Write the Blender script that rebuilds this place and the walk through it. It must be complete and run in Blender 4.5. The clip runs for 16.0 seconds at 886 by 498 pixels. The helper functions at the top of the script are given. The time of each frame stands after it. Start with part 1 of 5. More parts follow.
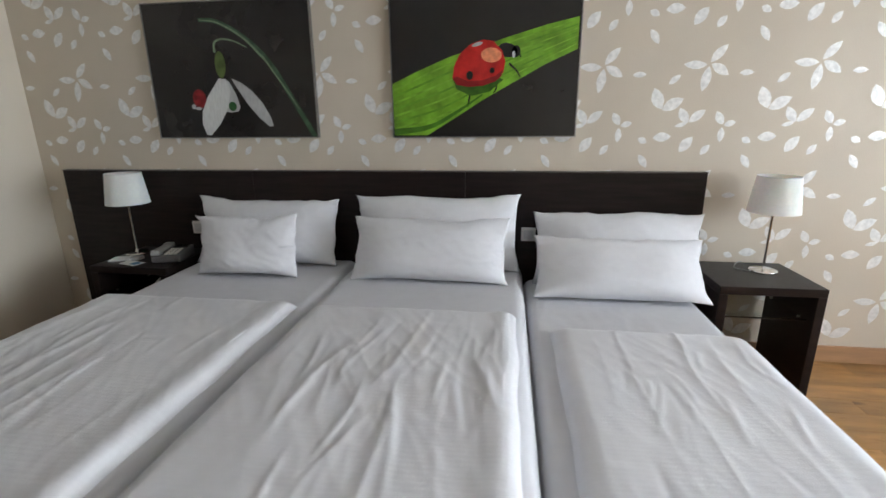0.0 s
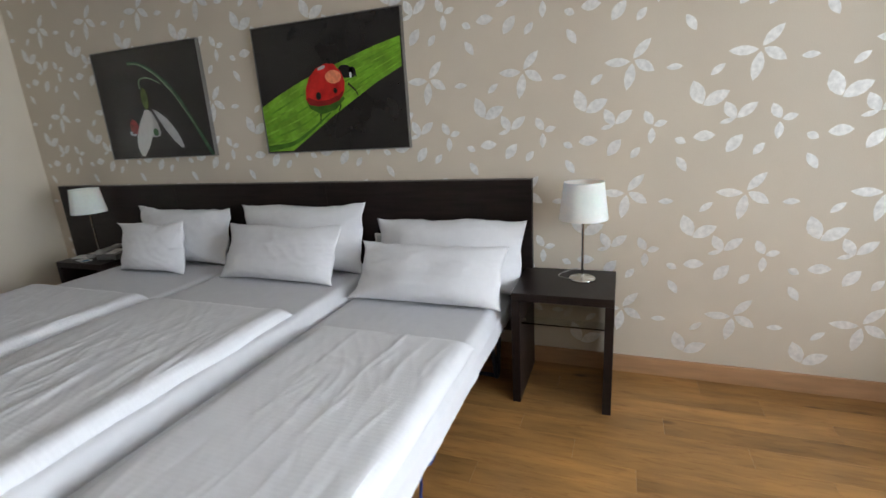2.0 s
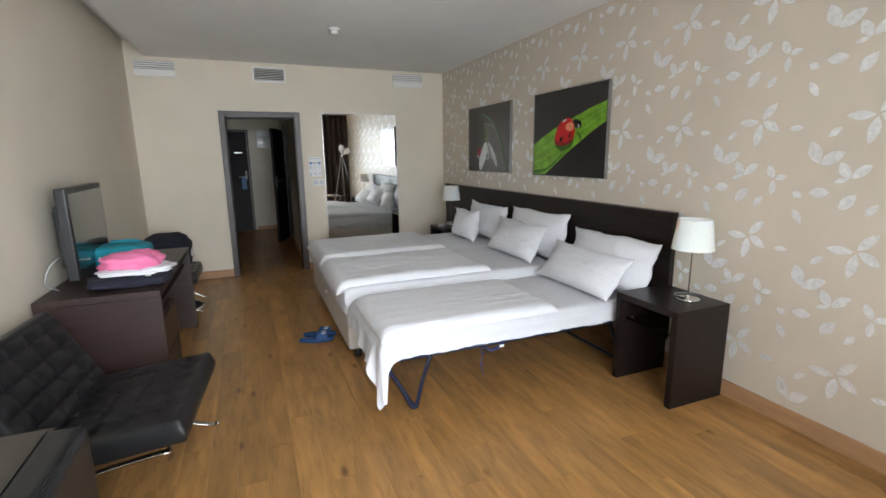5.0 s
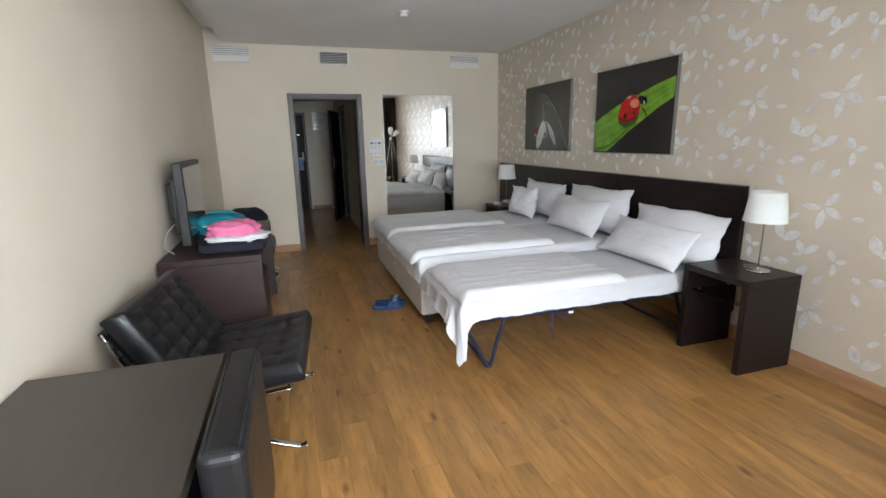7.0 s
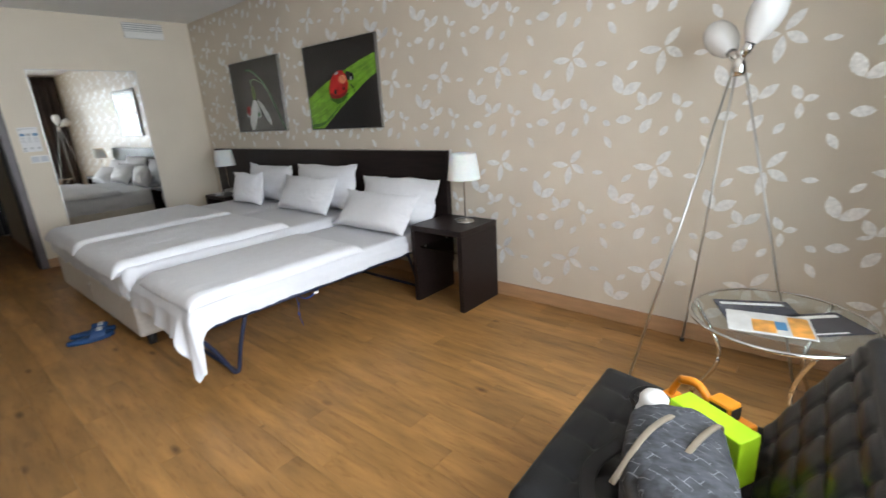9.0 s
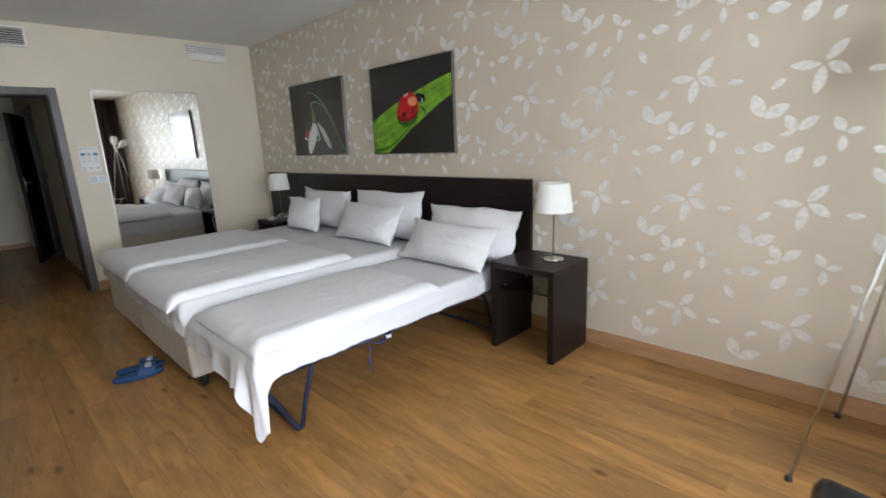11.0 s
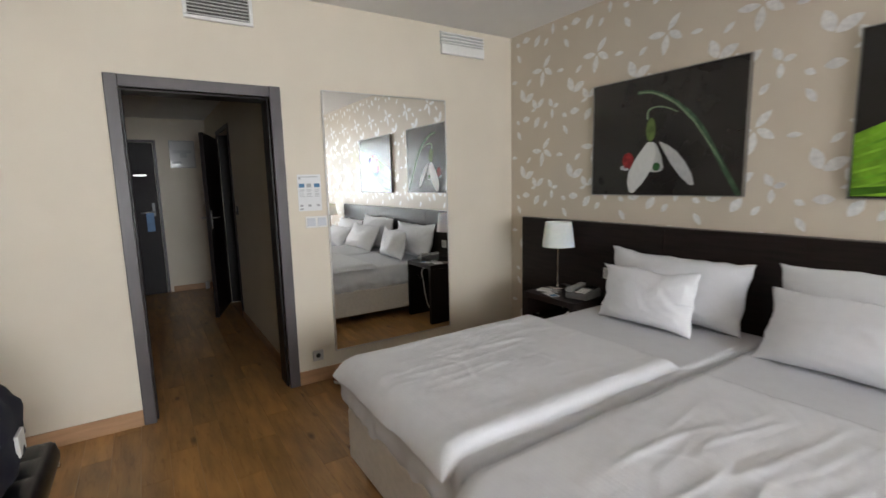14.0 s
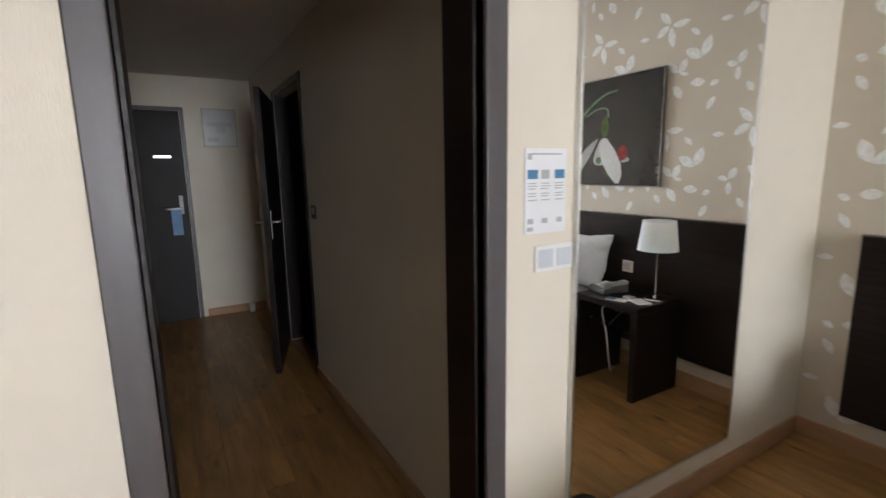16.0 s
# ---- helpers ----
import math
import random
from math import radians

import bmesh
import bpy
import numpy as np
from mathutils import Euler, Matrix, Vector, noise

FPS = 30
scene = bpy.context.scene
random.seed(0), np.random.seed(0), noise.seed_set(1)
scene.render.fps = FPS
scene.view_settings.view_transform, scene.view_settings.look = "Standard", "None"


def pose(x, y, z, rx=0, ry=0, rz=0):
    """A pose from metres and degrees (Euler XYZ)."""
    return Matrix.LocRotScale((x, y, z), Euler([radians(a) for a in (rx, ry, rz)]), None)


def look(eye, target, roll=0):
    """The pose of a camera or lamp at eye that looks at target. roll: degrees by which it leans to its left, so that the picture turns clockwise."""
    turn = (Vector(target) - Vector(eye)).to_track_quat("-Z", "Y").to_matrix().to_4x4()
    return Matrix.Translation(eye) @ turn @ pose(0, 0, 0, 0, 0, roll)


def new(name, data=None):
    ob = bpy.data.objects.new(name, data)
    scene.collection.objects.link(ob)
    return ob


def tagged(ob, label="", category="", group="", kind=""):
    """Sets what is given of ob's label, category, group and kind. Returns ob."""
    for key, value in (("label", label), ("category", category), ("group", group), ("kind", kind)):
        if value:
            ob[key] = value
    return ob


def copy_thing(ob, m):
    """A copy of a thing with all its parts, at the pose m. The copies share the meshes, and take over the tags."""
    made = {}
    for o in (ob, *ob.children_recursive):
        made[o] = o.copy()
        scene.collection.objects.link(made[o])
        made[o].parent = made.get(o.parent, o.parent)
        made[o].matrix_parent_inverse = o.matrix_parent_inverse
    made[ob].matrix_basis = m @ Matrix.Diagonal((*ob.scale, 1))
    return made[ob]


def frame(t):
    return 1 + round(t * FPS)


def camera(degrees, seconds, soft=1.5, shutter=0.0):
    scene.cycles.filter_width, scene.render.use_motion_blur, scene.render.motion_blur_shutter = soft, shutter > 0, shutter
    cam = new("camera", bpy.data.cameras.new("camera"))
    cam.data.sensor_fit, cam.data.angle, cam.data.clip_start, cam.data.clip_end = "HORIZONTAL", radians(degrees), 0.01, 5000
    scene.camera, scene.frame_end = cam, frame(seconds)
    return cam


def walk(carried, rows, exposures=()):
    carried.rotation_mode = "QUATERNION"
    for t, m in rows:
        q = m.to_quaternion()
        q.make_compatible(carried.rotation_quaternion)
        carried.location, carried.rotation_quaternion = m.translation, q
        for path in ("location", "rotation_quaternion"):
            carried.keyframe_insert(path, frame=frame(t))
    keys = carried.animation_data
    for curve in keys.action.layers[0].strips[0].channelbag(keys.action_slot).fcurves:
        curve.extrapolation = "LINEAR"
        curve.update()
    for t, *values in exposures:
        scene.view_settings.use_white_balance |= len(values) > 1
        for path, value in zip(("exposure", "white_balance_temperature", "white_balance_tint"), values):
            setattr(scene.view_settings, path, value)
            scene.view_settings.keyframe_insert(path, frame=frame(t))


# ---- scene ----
cam = camera(87.2, 16.0, shutter=0.35)
PATH = [
    (0, (0.129, -0.152, 1.419), (-0.135, 1.758, 0.885), -0.6),
    (0.5, (0.454, -0.032, 1.442), (0.118, 1.871, 0.925), -1.4),
    (1, (0.872, -0.001, 1.446), (0.449, 1.883, 0.922), -2.4),
    (1.5, (1.292, 0.006, 1.422), (0.779, 1.865, 0.894), -3.1),
    (2, (1.68, 0.029, 1.446), (0.981, 1.83, 0.928), -3.5),
    (2.5, (2.164, 0.004, 1.468), (1.199, 1.677, 0.946), -3.3),
    (3, (2.532, 0.044, 1.442), (1.324, 1.561, 0.952), -2.7),
    (3.5, (2.909, 0.127, 1.492), (1.419, 1.38, 1.031), -2.5),
    (4, (3.224, 0.091, 1.519), (1.573, 1.138, 1.098), -1.6),
    (4.5, (3.396, 0.007, 1.524), (1.649, 0.904, 1.147), -0.9),
    (5, (3.544, -0.048, 1.526), (1.729, 0.694, 1.132), -0.7),
    (5.2, (3.565, -0.056, 1.538), (1.736, 0.644, 1.135), -0.7),
    (6.25, (3.63, -0.22, 1.505), (1.758, 0.317, 1.055), -1.0),
    (7.3, (3.672, -0.392, 1.476), (1.844, 0.269, 1.005), -1.3),
    (7.5, (3.681, -0.401, 1.475), (1.884, 0.333, 0.993), -1.5),
    (8, (3.689, -0.381, 1.467), (2.004, 0.574, 0.967), -2.4),
    (8.5, (3.669, -0.323, 1.438), (2.187, 0.906, 0.897), -3.3),
    (8.7, (3.66, -0.296, 1.428), (2.262, 1.019, 0.866), -3.5),
    (9.7, (3.55, -0.22, 1.435), (2.50, 1.397, 0.901), -3.3),
    (10.8, (3.206, -0.212, 1.449), (1.885, 1.208, 0.96), -2.9),
    (11, (3.111, -0.207, 1.419), (1.741, 1.179, 0.967), -2.6),
    (11.5, (2.751, -0.26, 1.425), (1.31, 1.071, 1.037), -2.4),
    (12, (2.311, -0.235, 1.424), (0.793, 1.024, 1.09), -2.4),
    (12.5, (1.865, -0.197, 1.434), (0.317, 1.026, 1.101), -2.1),
    (13, (1.318, -0.191, 1.452), (-0.274, 0.978, 1.137), -1.8),
    (13.5, (0.8, -0.179, 1.457), (-0.855, 0.907, 1.175), -1.6),
    (14, (0.3, -0.212, 1.448), (-1.37, 0.85, 1.163), -1.4),
    (14.5, (-0.261, -0.233, 1.443), (-1.959, 0.782, 1.148), -1.4),
    (15, (-0.783, -0.226, 1.449), (-2.488, 0.774, 1.147), -1.3),
    (15.5, (-1.383, -0.252, 1.462), (-3.079, 0.757, 1.142), -1.3),
    (16, (-1.925, -0.214, 1.465), (-3.627, 0.782, 1.129), -1.0),
]
EXPOSURES = [(0, 0.34, 6500, 10), (1.5, 0.12, 6500, 10), (2.5, 0.02, 6500, 10), (5, 0.17, 6600, 10), (8.5, 0.15, 6550, 10), (12.0, 0.15, 6550, 10), (14.0, 0.54, 6850, 12), (15.0, 0.80, 6800, 12), (15.5, 0.82, 6750, 12), (16, 0.98, 6650, 13)]
walk(cam, [(t, look(eye, target, roll)) for t, eye, target, roll in PATH], EXPOSURES)

# ---- daylight ----
world = bpy.data.worlds.new("sky")
scene.world = world
world.use_nodes = True
sky = world.node_tree.nodes.new("ShaderNodeTexSky")
sky.sky_type, sky.sun_disc = "NISHITA", False
sky.sun_elevation, sky.sun_rotation = radians(50), radians(250)
world.node_tree.links.new(sky.outputs[0], world.node_tree.nodes["Background"].inputs[0])
world.node_tree.nodes["Background"].inputs[1].default_value = 0.15
sun = new("sun", bpy.data.lights.new("sun", "SUN"))
sun.data.energy, sun.data.angle, sun.data.color = 1.0, radians(12), (1.0, 0.96, 0.9)
sun.matrix_world = look((-8, -3, 12), (0, 0, 0))
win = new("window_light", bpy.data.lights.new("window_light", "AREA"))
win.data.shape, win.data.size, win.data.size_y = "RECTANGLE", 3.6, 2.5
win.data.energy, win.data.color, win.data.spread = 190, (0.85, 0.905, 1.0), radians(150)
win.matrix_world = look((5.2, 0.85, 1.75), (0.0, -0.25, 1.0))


# ---- materials ----
def mat(name, base, rough=0.5, metal=0.0, var=0.12, scale=6.0, stretch=(1, 1, 1), bump=0.0, bscale=200.0, bstretch=(1, 1, 1), coat=0.0, sheen=0.0, rvar=0.1):
    m = bpy.data.materials.new(name)
    m.use_nodes = True
    nt = m.node_tree
    b = nt.nodes["Principled BSDF"]
    b.inputs["Metallic"].default_value = metal
    b.inputs["Coat Weight"].default_value = coat
    b.inputs["Sheen Weight"].default_value = sheen
    tc = nt.nodes.new("ShaderNodeTexCoord")
    mp = nt.nodes.new("ShaderNodeMapping")
    mp.inputs["Scale"].default_value = stretch
    nt.links.new(tc.outputs["Object"], mp.inputs["Vector"])
    n1 = nt.nodes.new("ShaderNodeTexNoise")
    n1.inputs["Scale"].default_value, n1.inputs["Detail"].default_value = scale, 6
    nt.links.new(mp.outputs[0], n1.inputs["Vector"])
    ramp = nt.nodes.new("ShaderNodeValToRGB")
    ramp.color_ramp.elements[0].position, ramp.color_ramp.elements[1].position = 0.3, 0.7
    ramp.color_ramp.elements[0].color = (*[c * (1 - var) for c in base], 1)
    ramp.color_ramp.elements[1].color = (*[min(1, c * (1 + var)) for c in base], 1)
    nt.links.new(n1.outputs["Fac"], ramp.inputs[0])
    nt.links.new(ramp.outputs[0], b.inputs["Base Color"])
    mr = nt.nodes.new("ShaderNodeMapRange")
    mr.inputs["To Min"].default_value, mr.inputs["To Max"].default_value = max(0, rough - rvar * rough), min(1, rough + rvar * rough)
    nt.links.new(n1.outputs["Fac"], mr.inputs["Value"])
    nt.links.new(mr.outputs[0], b.inputs["Roughness"])
    if bump:
        mb = nt.nodes.new("ShaderNodeMapping")
        mb.inputs["Scale"].default_value = bstretch
        nt.links.new(tc.outputs["Object"], mb.inputs["Vector"])
        n2 = nt.nodes.new("ShaderNodeTexNoise")
        n2.inputs["Scale"].default_value, n2.inputs["Detail"].default_value = bscale, 3
        nt.links.new(mb.outputs[0], n2.inputs["Vector"])
        bp = nt.nodes.new("ShaderNodeBump")
        bp.inputs["Strength"].default_value, bp.inputs["Distance"].default_value = bump, 0.002
        nt.links.new(n2.outputs["Fac"], bp.inputs["Height"])
        nt.links.new(bp.outputs[0], b.inputs["Normal"])
    return m


def oak_floor():
    """Honey oak boards: long grain, dark streaks and knots, each board its own tone."""
    m = mat("oak_floor", (0.345, 0.178, 0.058), 0.33, 0, 0.28, 2.4, (1.3, 7, 1), 0.12, 60, (0.5, 14, 1))
    nt = m.node_tree
    b = nt.nodes["Principled BSDF"]
    base = b.inputs["Base Color"].links[0].from_socket
    geo = nt.nodes.new("ShaderNodeNewGeometry")
    info = nt.nodes.new("ShaderNodeObjectInfo")
    off = nt.nodes.new("ShaderNodeVectorMath")
    off.operation = "MULTIPLY_ADD"
    comb = nt.nodes.new("ShaderNodeCombineXYZ")
    for k in range(3):
        nt.links.new(info.outputs["Random"], comb.inputs[k])
    off.inputs[1].default_value = (37, 19, 11)
    nt.links.new(comb.outputs[0], off.inputs[0])
    nt.links.new(geo.outputs["Position"], off.inputs[2])
    for n in list(nt.nodes):
        if n.type == "MAPPING":
            nt.links.new(off.outputs[0], n.inputs["Vector"])
    mp = nt.nodes.new("ShaderNodeMapping")
    mp.inputs["Scale"].default_value = (4.0, 26, 1)
    nt.links.new(off.outputs[0], mp.inputs["Vector"])
    n3 = nt.nodes.new("ShaderNodeTexNoise")
    n3.inputs["Scale"].default_value, n3.inputs["Detail"].default_value, n3.inputs["Distortion"].default_value = 2.2, 5, 0.8
    nt.links.new(mp.outputs[0], n3.inputs["Vector"])
    r3 = nt.nodes.new("ShaderNodeValToRGB")
    r3.color_ramp.elements[0].position, r3.color_ramp.elements[1].position = 0.30, 0.46
    r3.color_ramp.elements[0].color, r3.color_ramp.elements[1].color = (0.78, 0.72, 0.64, 1), (1, 1, 1, 1)
    nt.links.new(n3.outputs["Fac"], r3.inputs[0])
    mk = nt.nodes.new("ShaderNodeMapping")
    mk.inputs["Scale"].default_value = (2.2, 5.5, 1)
    nt.links.new(off.outputs[0], mk.inputs["Vector"])
    vo = nt.nodes.new("ShaderNodeTexVoronoi")
    vo.inputs["Scale"].default_value = 1.0
    nt.links.new(mk.outputs[0], vo.inputs["Vector"])
    rk = nt.nodes.new("ShaderNodeValToRGB")
    rk.color_ramp.elements[0].position, rk.color_ramp.elements[1].position = 0.03, 0.13
    rk.color_ramp.elements[0].color, rk.color_ramp.elements[1].color = (0.3, 0.22, 0.17, 1), (1, 1, 1, 1)
    nt.links.new(vo.outputs["Distance"], rk.inputs[0])
    tone = nt.nodes.new("ShaderNodeMapRange")
    tone.inputs["To Min"].default_value, tone.inputs["To Max"].default_value = 0.80, 1.18
    nt.links.new(info.outputs["Random"], tone.inputs["Value"])
    last = base
    for src in (r3.outputs[0], rk.outputs[0], tone.outputs[0]):
        mx = nt.nodes.new("ShaderNodeMix")
        mx.data_type, mx.blend_type = "RGBA", "MULTIPLY"
        mx.inputs[0].default_value = 1.0
        nt.links.new(last, mx.inputs[6])
        nt.links.new(src, mx.inputs[7])
        last = mx.outputs[2]
    nt.links.new(last, b.inputs["Base Color"])
    return m


def glass(name, tint=(1, 1, 1), rough=0.0):
    m = bpy.data.materials.new(name)
    m.use_nodes = True
    b = m.node_tree.nodes["Principled BSDF"]
    b.inputs["Base Color"].default_value = (*tint, 1)
    b.inputs["Transmission Weight"].default_value, b.inputs["Roughness"].default_value, b.inputs["IOR"].default_value = 1.0, rough, 1.45
    return m


OAK = oak_floor()
PAINT = mat("cream_wall_paint", (0.70, 0.63, 0.52), 0.75, var=0.04, scale=1.5, bump=0.25, bscale=260, bstretch=(1, 1, 0.25))
PAPER = mat("beige_wallpaper", (0.61, 0.54, 0.445), 0.5, var=0.04, scale=2, bump=0.3, bscale=300, bstretch=(1, 1, 0.2))
SILVER = mat("silver_leaf_print", (0.82, 0.82, 0.81), 0.4, 0.35, var=0.14, scale=45, bump=0.2, bscale=120)
CEIL = mat("white_ceiling_paint", (0.82, 0.81, 0.79), 0.85, var=0.03, scale=2, bump=0.1, bscale=150)
WENGE = mat("wenge_veneer", (0.015, 0.0095, 0.0085), 0.36, var=0.35, scale=4, stretch=(1, 12, 12), bump=0.15, bscale=60, bstretch=(1, 14, 14))
# wenge again, base lightened and reddened to carry the window glare on the desk
WENGE_GLARE = mat("wenge_veneer_with_glare", (0.034, 0.018, 0.016), 0.42, var=0.25, scale=4, stretch=(12, 1, 12), bump=0.12, bscale=60, bstretch=(14, 1, 14))
DOORGREY = mat("grey_brown_door_laminate", (0.075, 0.062, 0.062), 0.42, var=0.07, scale=5, stretch=(6, 6, 1), bump=0.1, bscale=80, bstretch=(8, 8, 1))
SKIRT = mat("beech_skirting", (0.42, 0.24, 0.125), 0.45, var=0.12, scale=5, stretch=(1, 1, 8), bump=0.05, bscale=60)
LINEN = mat("white_cotton", (0.735, 0.74, 0.77), 0.8, var=0.02, scale=20, bump=0.25, bscale=500)
SHEET = mat("white_cotton_sheet", (0.655, 0.66, 0.69), 0.8, var=0.02, scale=20, bump=0.25, bscale=500)
UPHOL = mat("cream_upholstery", (0.60, 0.55, 0.49), 0.85, var=0.06, scale=40, bump=0.4, bscale=450)
LEATHER = mat("black_leather", (0.009, 0.0095, 0.011), 0.34, var=0.25, scale=18, bump=0.16, bscale=190, rvar=0.25)
for m_, s_ in ((WENGE, 0.22), (LEATHER, 0.38), (LINEN, 0.2), (SHEET, 0.2)):
    m_.node_tree.nodes["Principled BSDF"].inputs["Specular IOR Level"].default_value = s_


def creased(m, strength):
    """Adds the middle-sized creases of slept-on cotton to the weave."""
    nt = m.node_tree
    b = nt.nodes["Principled BSDF"]
    fine = b.inputs["Normal"].links[0].from_node
    tc = nt.nodes.new("ShaderNodeTexCoord")
    n = nt.nodes.new("ShaderNodeTexNoise")
    n.noise_type = "RIDGED_MULTIFRACTAL"
    n.inputs["Scale"].default_value, n.inputs["Detail"].default_value, n.inputs["Distortion"].default_value = 6.0, 4, 1.1
    nt.links.new(tc.outputs["Object"], n.inputs["Vector"])
    bp = nt.nodes.new("ShaderNodeBump")
    bp.inputs["Strength"].default_value, bp.inputs["Distance"].default_value = strength, 0.006
    nt.links.new(n.outputs["Fac"], bp.inputs["Height"])
    nt.links.new(fine.outputs[0], bp.inputs["Normal"])
    nt.links.new(bp.outputs[0], b.inputs["Normal"])


def striped(m, width):
    """Adds the narrow woven satin stripes of hotel bed linen."""
    nt = m.node_tree
    b = nt.nodes["Principled BSDF"]
    tc = nt.nodes.new("ShaderNodeTexCoord")
    w = nt.nodes.new("ShaderNodeTexWave")
    w.bands_direction = "Y"
    w.inputs["Scale"].default_value, w.inputs["Distortion"].default_value, w.inputs["Detail"].default_value = 0.314 / width, 0.4, 1
    nt.links.new(tc.outputs["Object"], w.inputs["Vector"])
    rough = nt.nodes.new("ShaderNodeMapRange")
    rough.inputs["To Min"].default_value, rough.inputs["To Max"].default_value = 0.5, 0.85
    nt.links.new(w.outputs["Fac"], rough.inputs["Value"])
    nt.links.new(rough.outputs[0], b.inputs["Roughness"])
    last = b.inputs["Normal"].links[0].from_socket
    bp = nt.nodes.new("ShaderNodeBump")
    bp.inputs["Strength"].default_value, bp.inputs["Distance"].default_value = 0.12, 0.0012
    nt.links.new(w.outputs["Fac"], bp.inputs["Height"])
    nt.links.new(last, bp.inputs["Normal"])
    nt.links.new(bp.outputs[0], b.inputs["Normal"])


creased(LINEN, 0.5)
striped(LINEN, 0.018)
creased(SHEET, 0.22)
CHROME = mat("chrome", (0.75, 0.74, 0.72), 0.14, 1.0, var=0.03, scale=10)
STEEL = mat("brushed_steel", (0.6, 0.59, 0.57), 0.3, 1.0, var=0.05, scale=30)
BLUETUBE = mat("dark_blue_steel_tube", (0.018, 0.026, 0.06), 0.4, 0.2, var=0.15, scale=20)
BLACKP = mat("black_plastic", (0.02, 0.02, 0.021), 0.4, var=0.1, scale=30)
WHITEP = mat("white_plastic", (0.78, 0.77, 0.74), 0.45, var=0.03, scale=30)
GREYP = mat("grey_plastic", (0.36, 0.36, 0.36), 0.45, var=0.05, scale=30)
DARKV = mat("dark_duct", (0.10, 0.095, 0.09), 0.8, var=0.1)
SCREEN = mat("black_glass_screen", (0.02, 0.021, 0.022), 0.16, var=0.05, coat=0.5)
CURTAIN = mat("dark_brown_curtain", (0.045, 0.03, 0.024), 0.85, var=0.15, scale=20, bump=0.3, bscale=400)
SHADE = mat("white_lamp_shade", (0.92, 0.86, 0.80), 0.8, var=0.03, scale=60, bump=0.2, bscale=400)
SHADE.node_tree.nodes["Principled BSDF"].inputs["Subsurface Weight"].default_value = 0.3
MIRROR = mat("mirror_silver", (0.93, 0.94, 0.93), 0.015, 1.0, var=0.005, rvar=0.0)
CLEAR = glass("clear_glass", (0.93, 1.0, 0.97))
CANVAS = mat("black_photo_print", (0.016, 0.0145, 0.014), 0.22, var=0.08, scale=6)
FRAMEM = mat("dark_aluminium_frame", (0.25, 0.24, 0.23), 0.35, 0.8, var=0.05)


def plain(name, c, rough=0.6, var=0.12, scale=14, bump=0.15, bscale=300):
    return mat(name, c, rough, 0, var, scale, bump=bump, bscale=bscale)


# ---- mesh helpers ----
def ob_mesh(name, verts, faces, material, parent=None, smooth=False):
    me = bpy.data.meshes.new(name)
    me.from_pydata([tuple(v) for v in verts], [], faces)
    me.materials.append(material)
    if smooth:
        me.shade_smooth()
    ob = new(name, me)
    if parent:
        ob.parent = parent
    return ob


def from_bm(name, bm, material, parent=None, smooth=False):
    bmesh.ops.recalc_face_normals(bm, faces=bm.faces)
    me = bpy.data.meshes.new(name)
    bm.to_mesh(me)
    bm.free()
    me.materials.append(material)
    if smooth:
        me.shade_smooth()
    ob = new(name, me)
    if parent:
        ob.parent = parent
    return ob


def bm_box(bm, lo, hi, bevel=0.0, seg=2, m=None):
    r = bmesh.ops.create_cube(bm, size=1)
    vs = r["verts"]
    size = [hi[k] - lo[k] for k in range(3)]
    for v in vs:
        v.co = Vector([lo[k] + (v.co[k] + 0.5) * size[k] for k in range(3)])
    if bevel:
        es = list({e for v in vs for e in v.link_edges})
        out = bmesh.ops.bevel(bm, geom=es, offset=min(bevel, min(size) * 0.45), segments=seg, affect="EDGES", profile=0.5)
        vs = list({v for f in out["faces"] for v in f.verts} | {v for v in vs if v.is_valid})
    if m:
        bmesh.ops.transform(bm, matrix=m, verts=[v for v in vs if v.is_valid])
    return vs


def box(name, lo, hi, material, parent=None, bevel=0.003, m=None, seg=2):
    bm = bmesh.new()
    bm_box(bm, lo, hi, bevel, seg, m)
    return from_bm(name, bm, material, parent, False)


def boxes(name, items, material, parent=None, bevel=0.003):
    bm = bmesh.new()
    for lo, hi in items:
        bm_box(bm, lo, hi, bevel)
    return from_bm(name, bm, material, parent)


def thing(name, at, label, category, group="", rz=0.0, kind=""):
    e = new(name)
    e.empty_display_size = 0.1
    e.matrix_basis = pose(*at, 0, 0, rz)
    return tagged(e, label, category, group, kind)


def sweep(pts, half, sides=10, flat=None, closed=False):
    """A tube round a line of points, or a flat bar where flat gives its half thickness."""
    pts = [Vector(p) for p in pts]
    verts, faces = [], []
    up0 = Vector((0, 0, 1))
    for i, p in enumerate(pts):
        a, b = pts[max(i - 1, 0)], pts[min(i + 1, len(pts) - 1)]
        d = (b - a).normalized()
        side = d.cross(up0)
        if side.length < 0.05:
            side = d.cross(Vector((1, 0, 0)))
        side.normalize()
        up = side.cross(d).normalized()
        for k in range(sides):
            t = 2 * math.pi * (k + 0.5) / sides
            if flat is None:
                verts.append(p + side * math.cos(t) * half + up * math.sin(t) * half)
            else:
                c, s = math.cos(t), math.sin(t)
                verts.append(p + side * math.copysign(abs(c) ** 0.3, c) * half + up * math.copysign(abs(s) ** 0.3, s) * flat)
    n = len(pts)
    for i in range(n - 1):
        for k in range(sides):
            a, b = i * sides + k, i * sides + (k + 1) % sides
            faces.append((a, b, b + sides, a + sides))
    faces.append(tuple(range(sides))[::-1])
    faces.append(tuple((n - 1) * sides + k for k in range(sides)))
    return verts, faces


def tube(name, pts, r, material, parent=None, sides=10, flat=None):
    v, f = sweep(pts, r, sides, flat)
    return ob_mesh(name, v, f, material, parent, True)


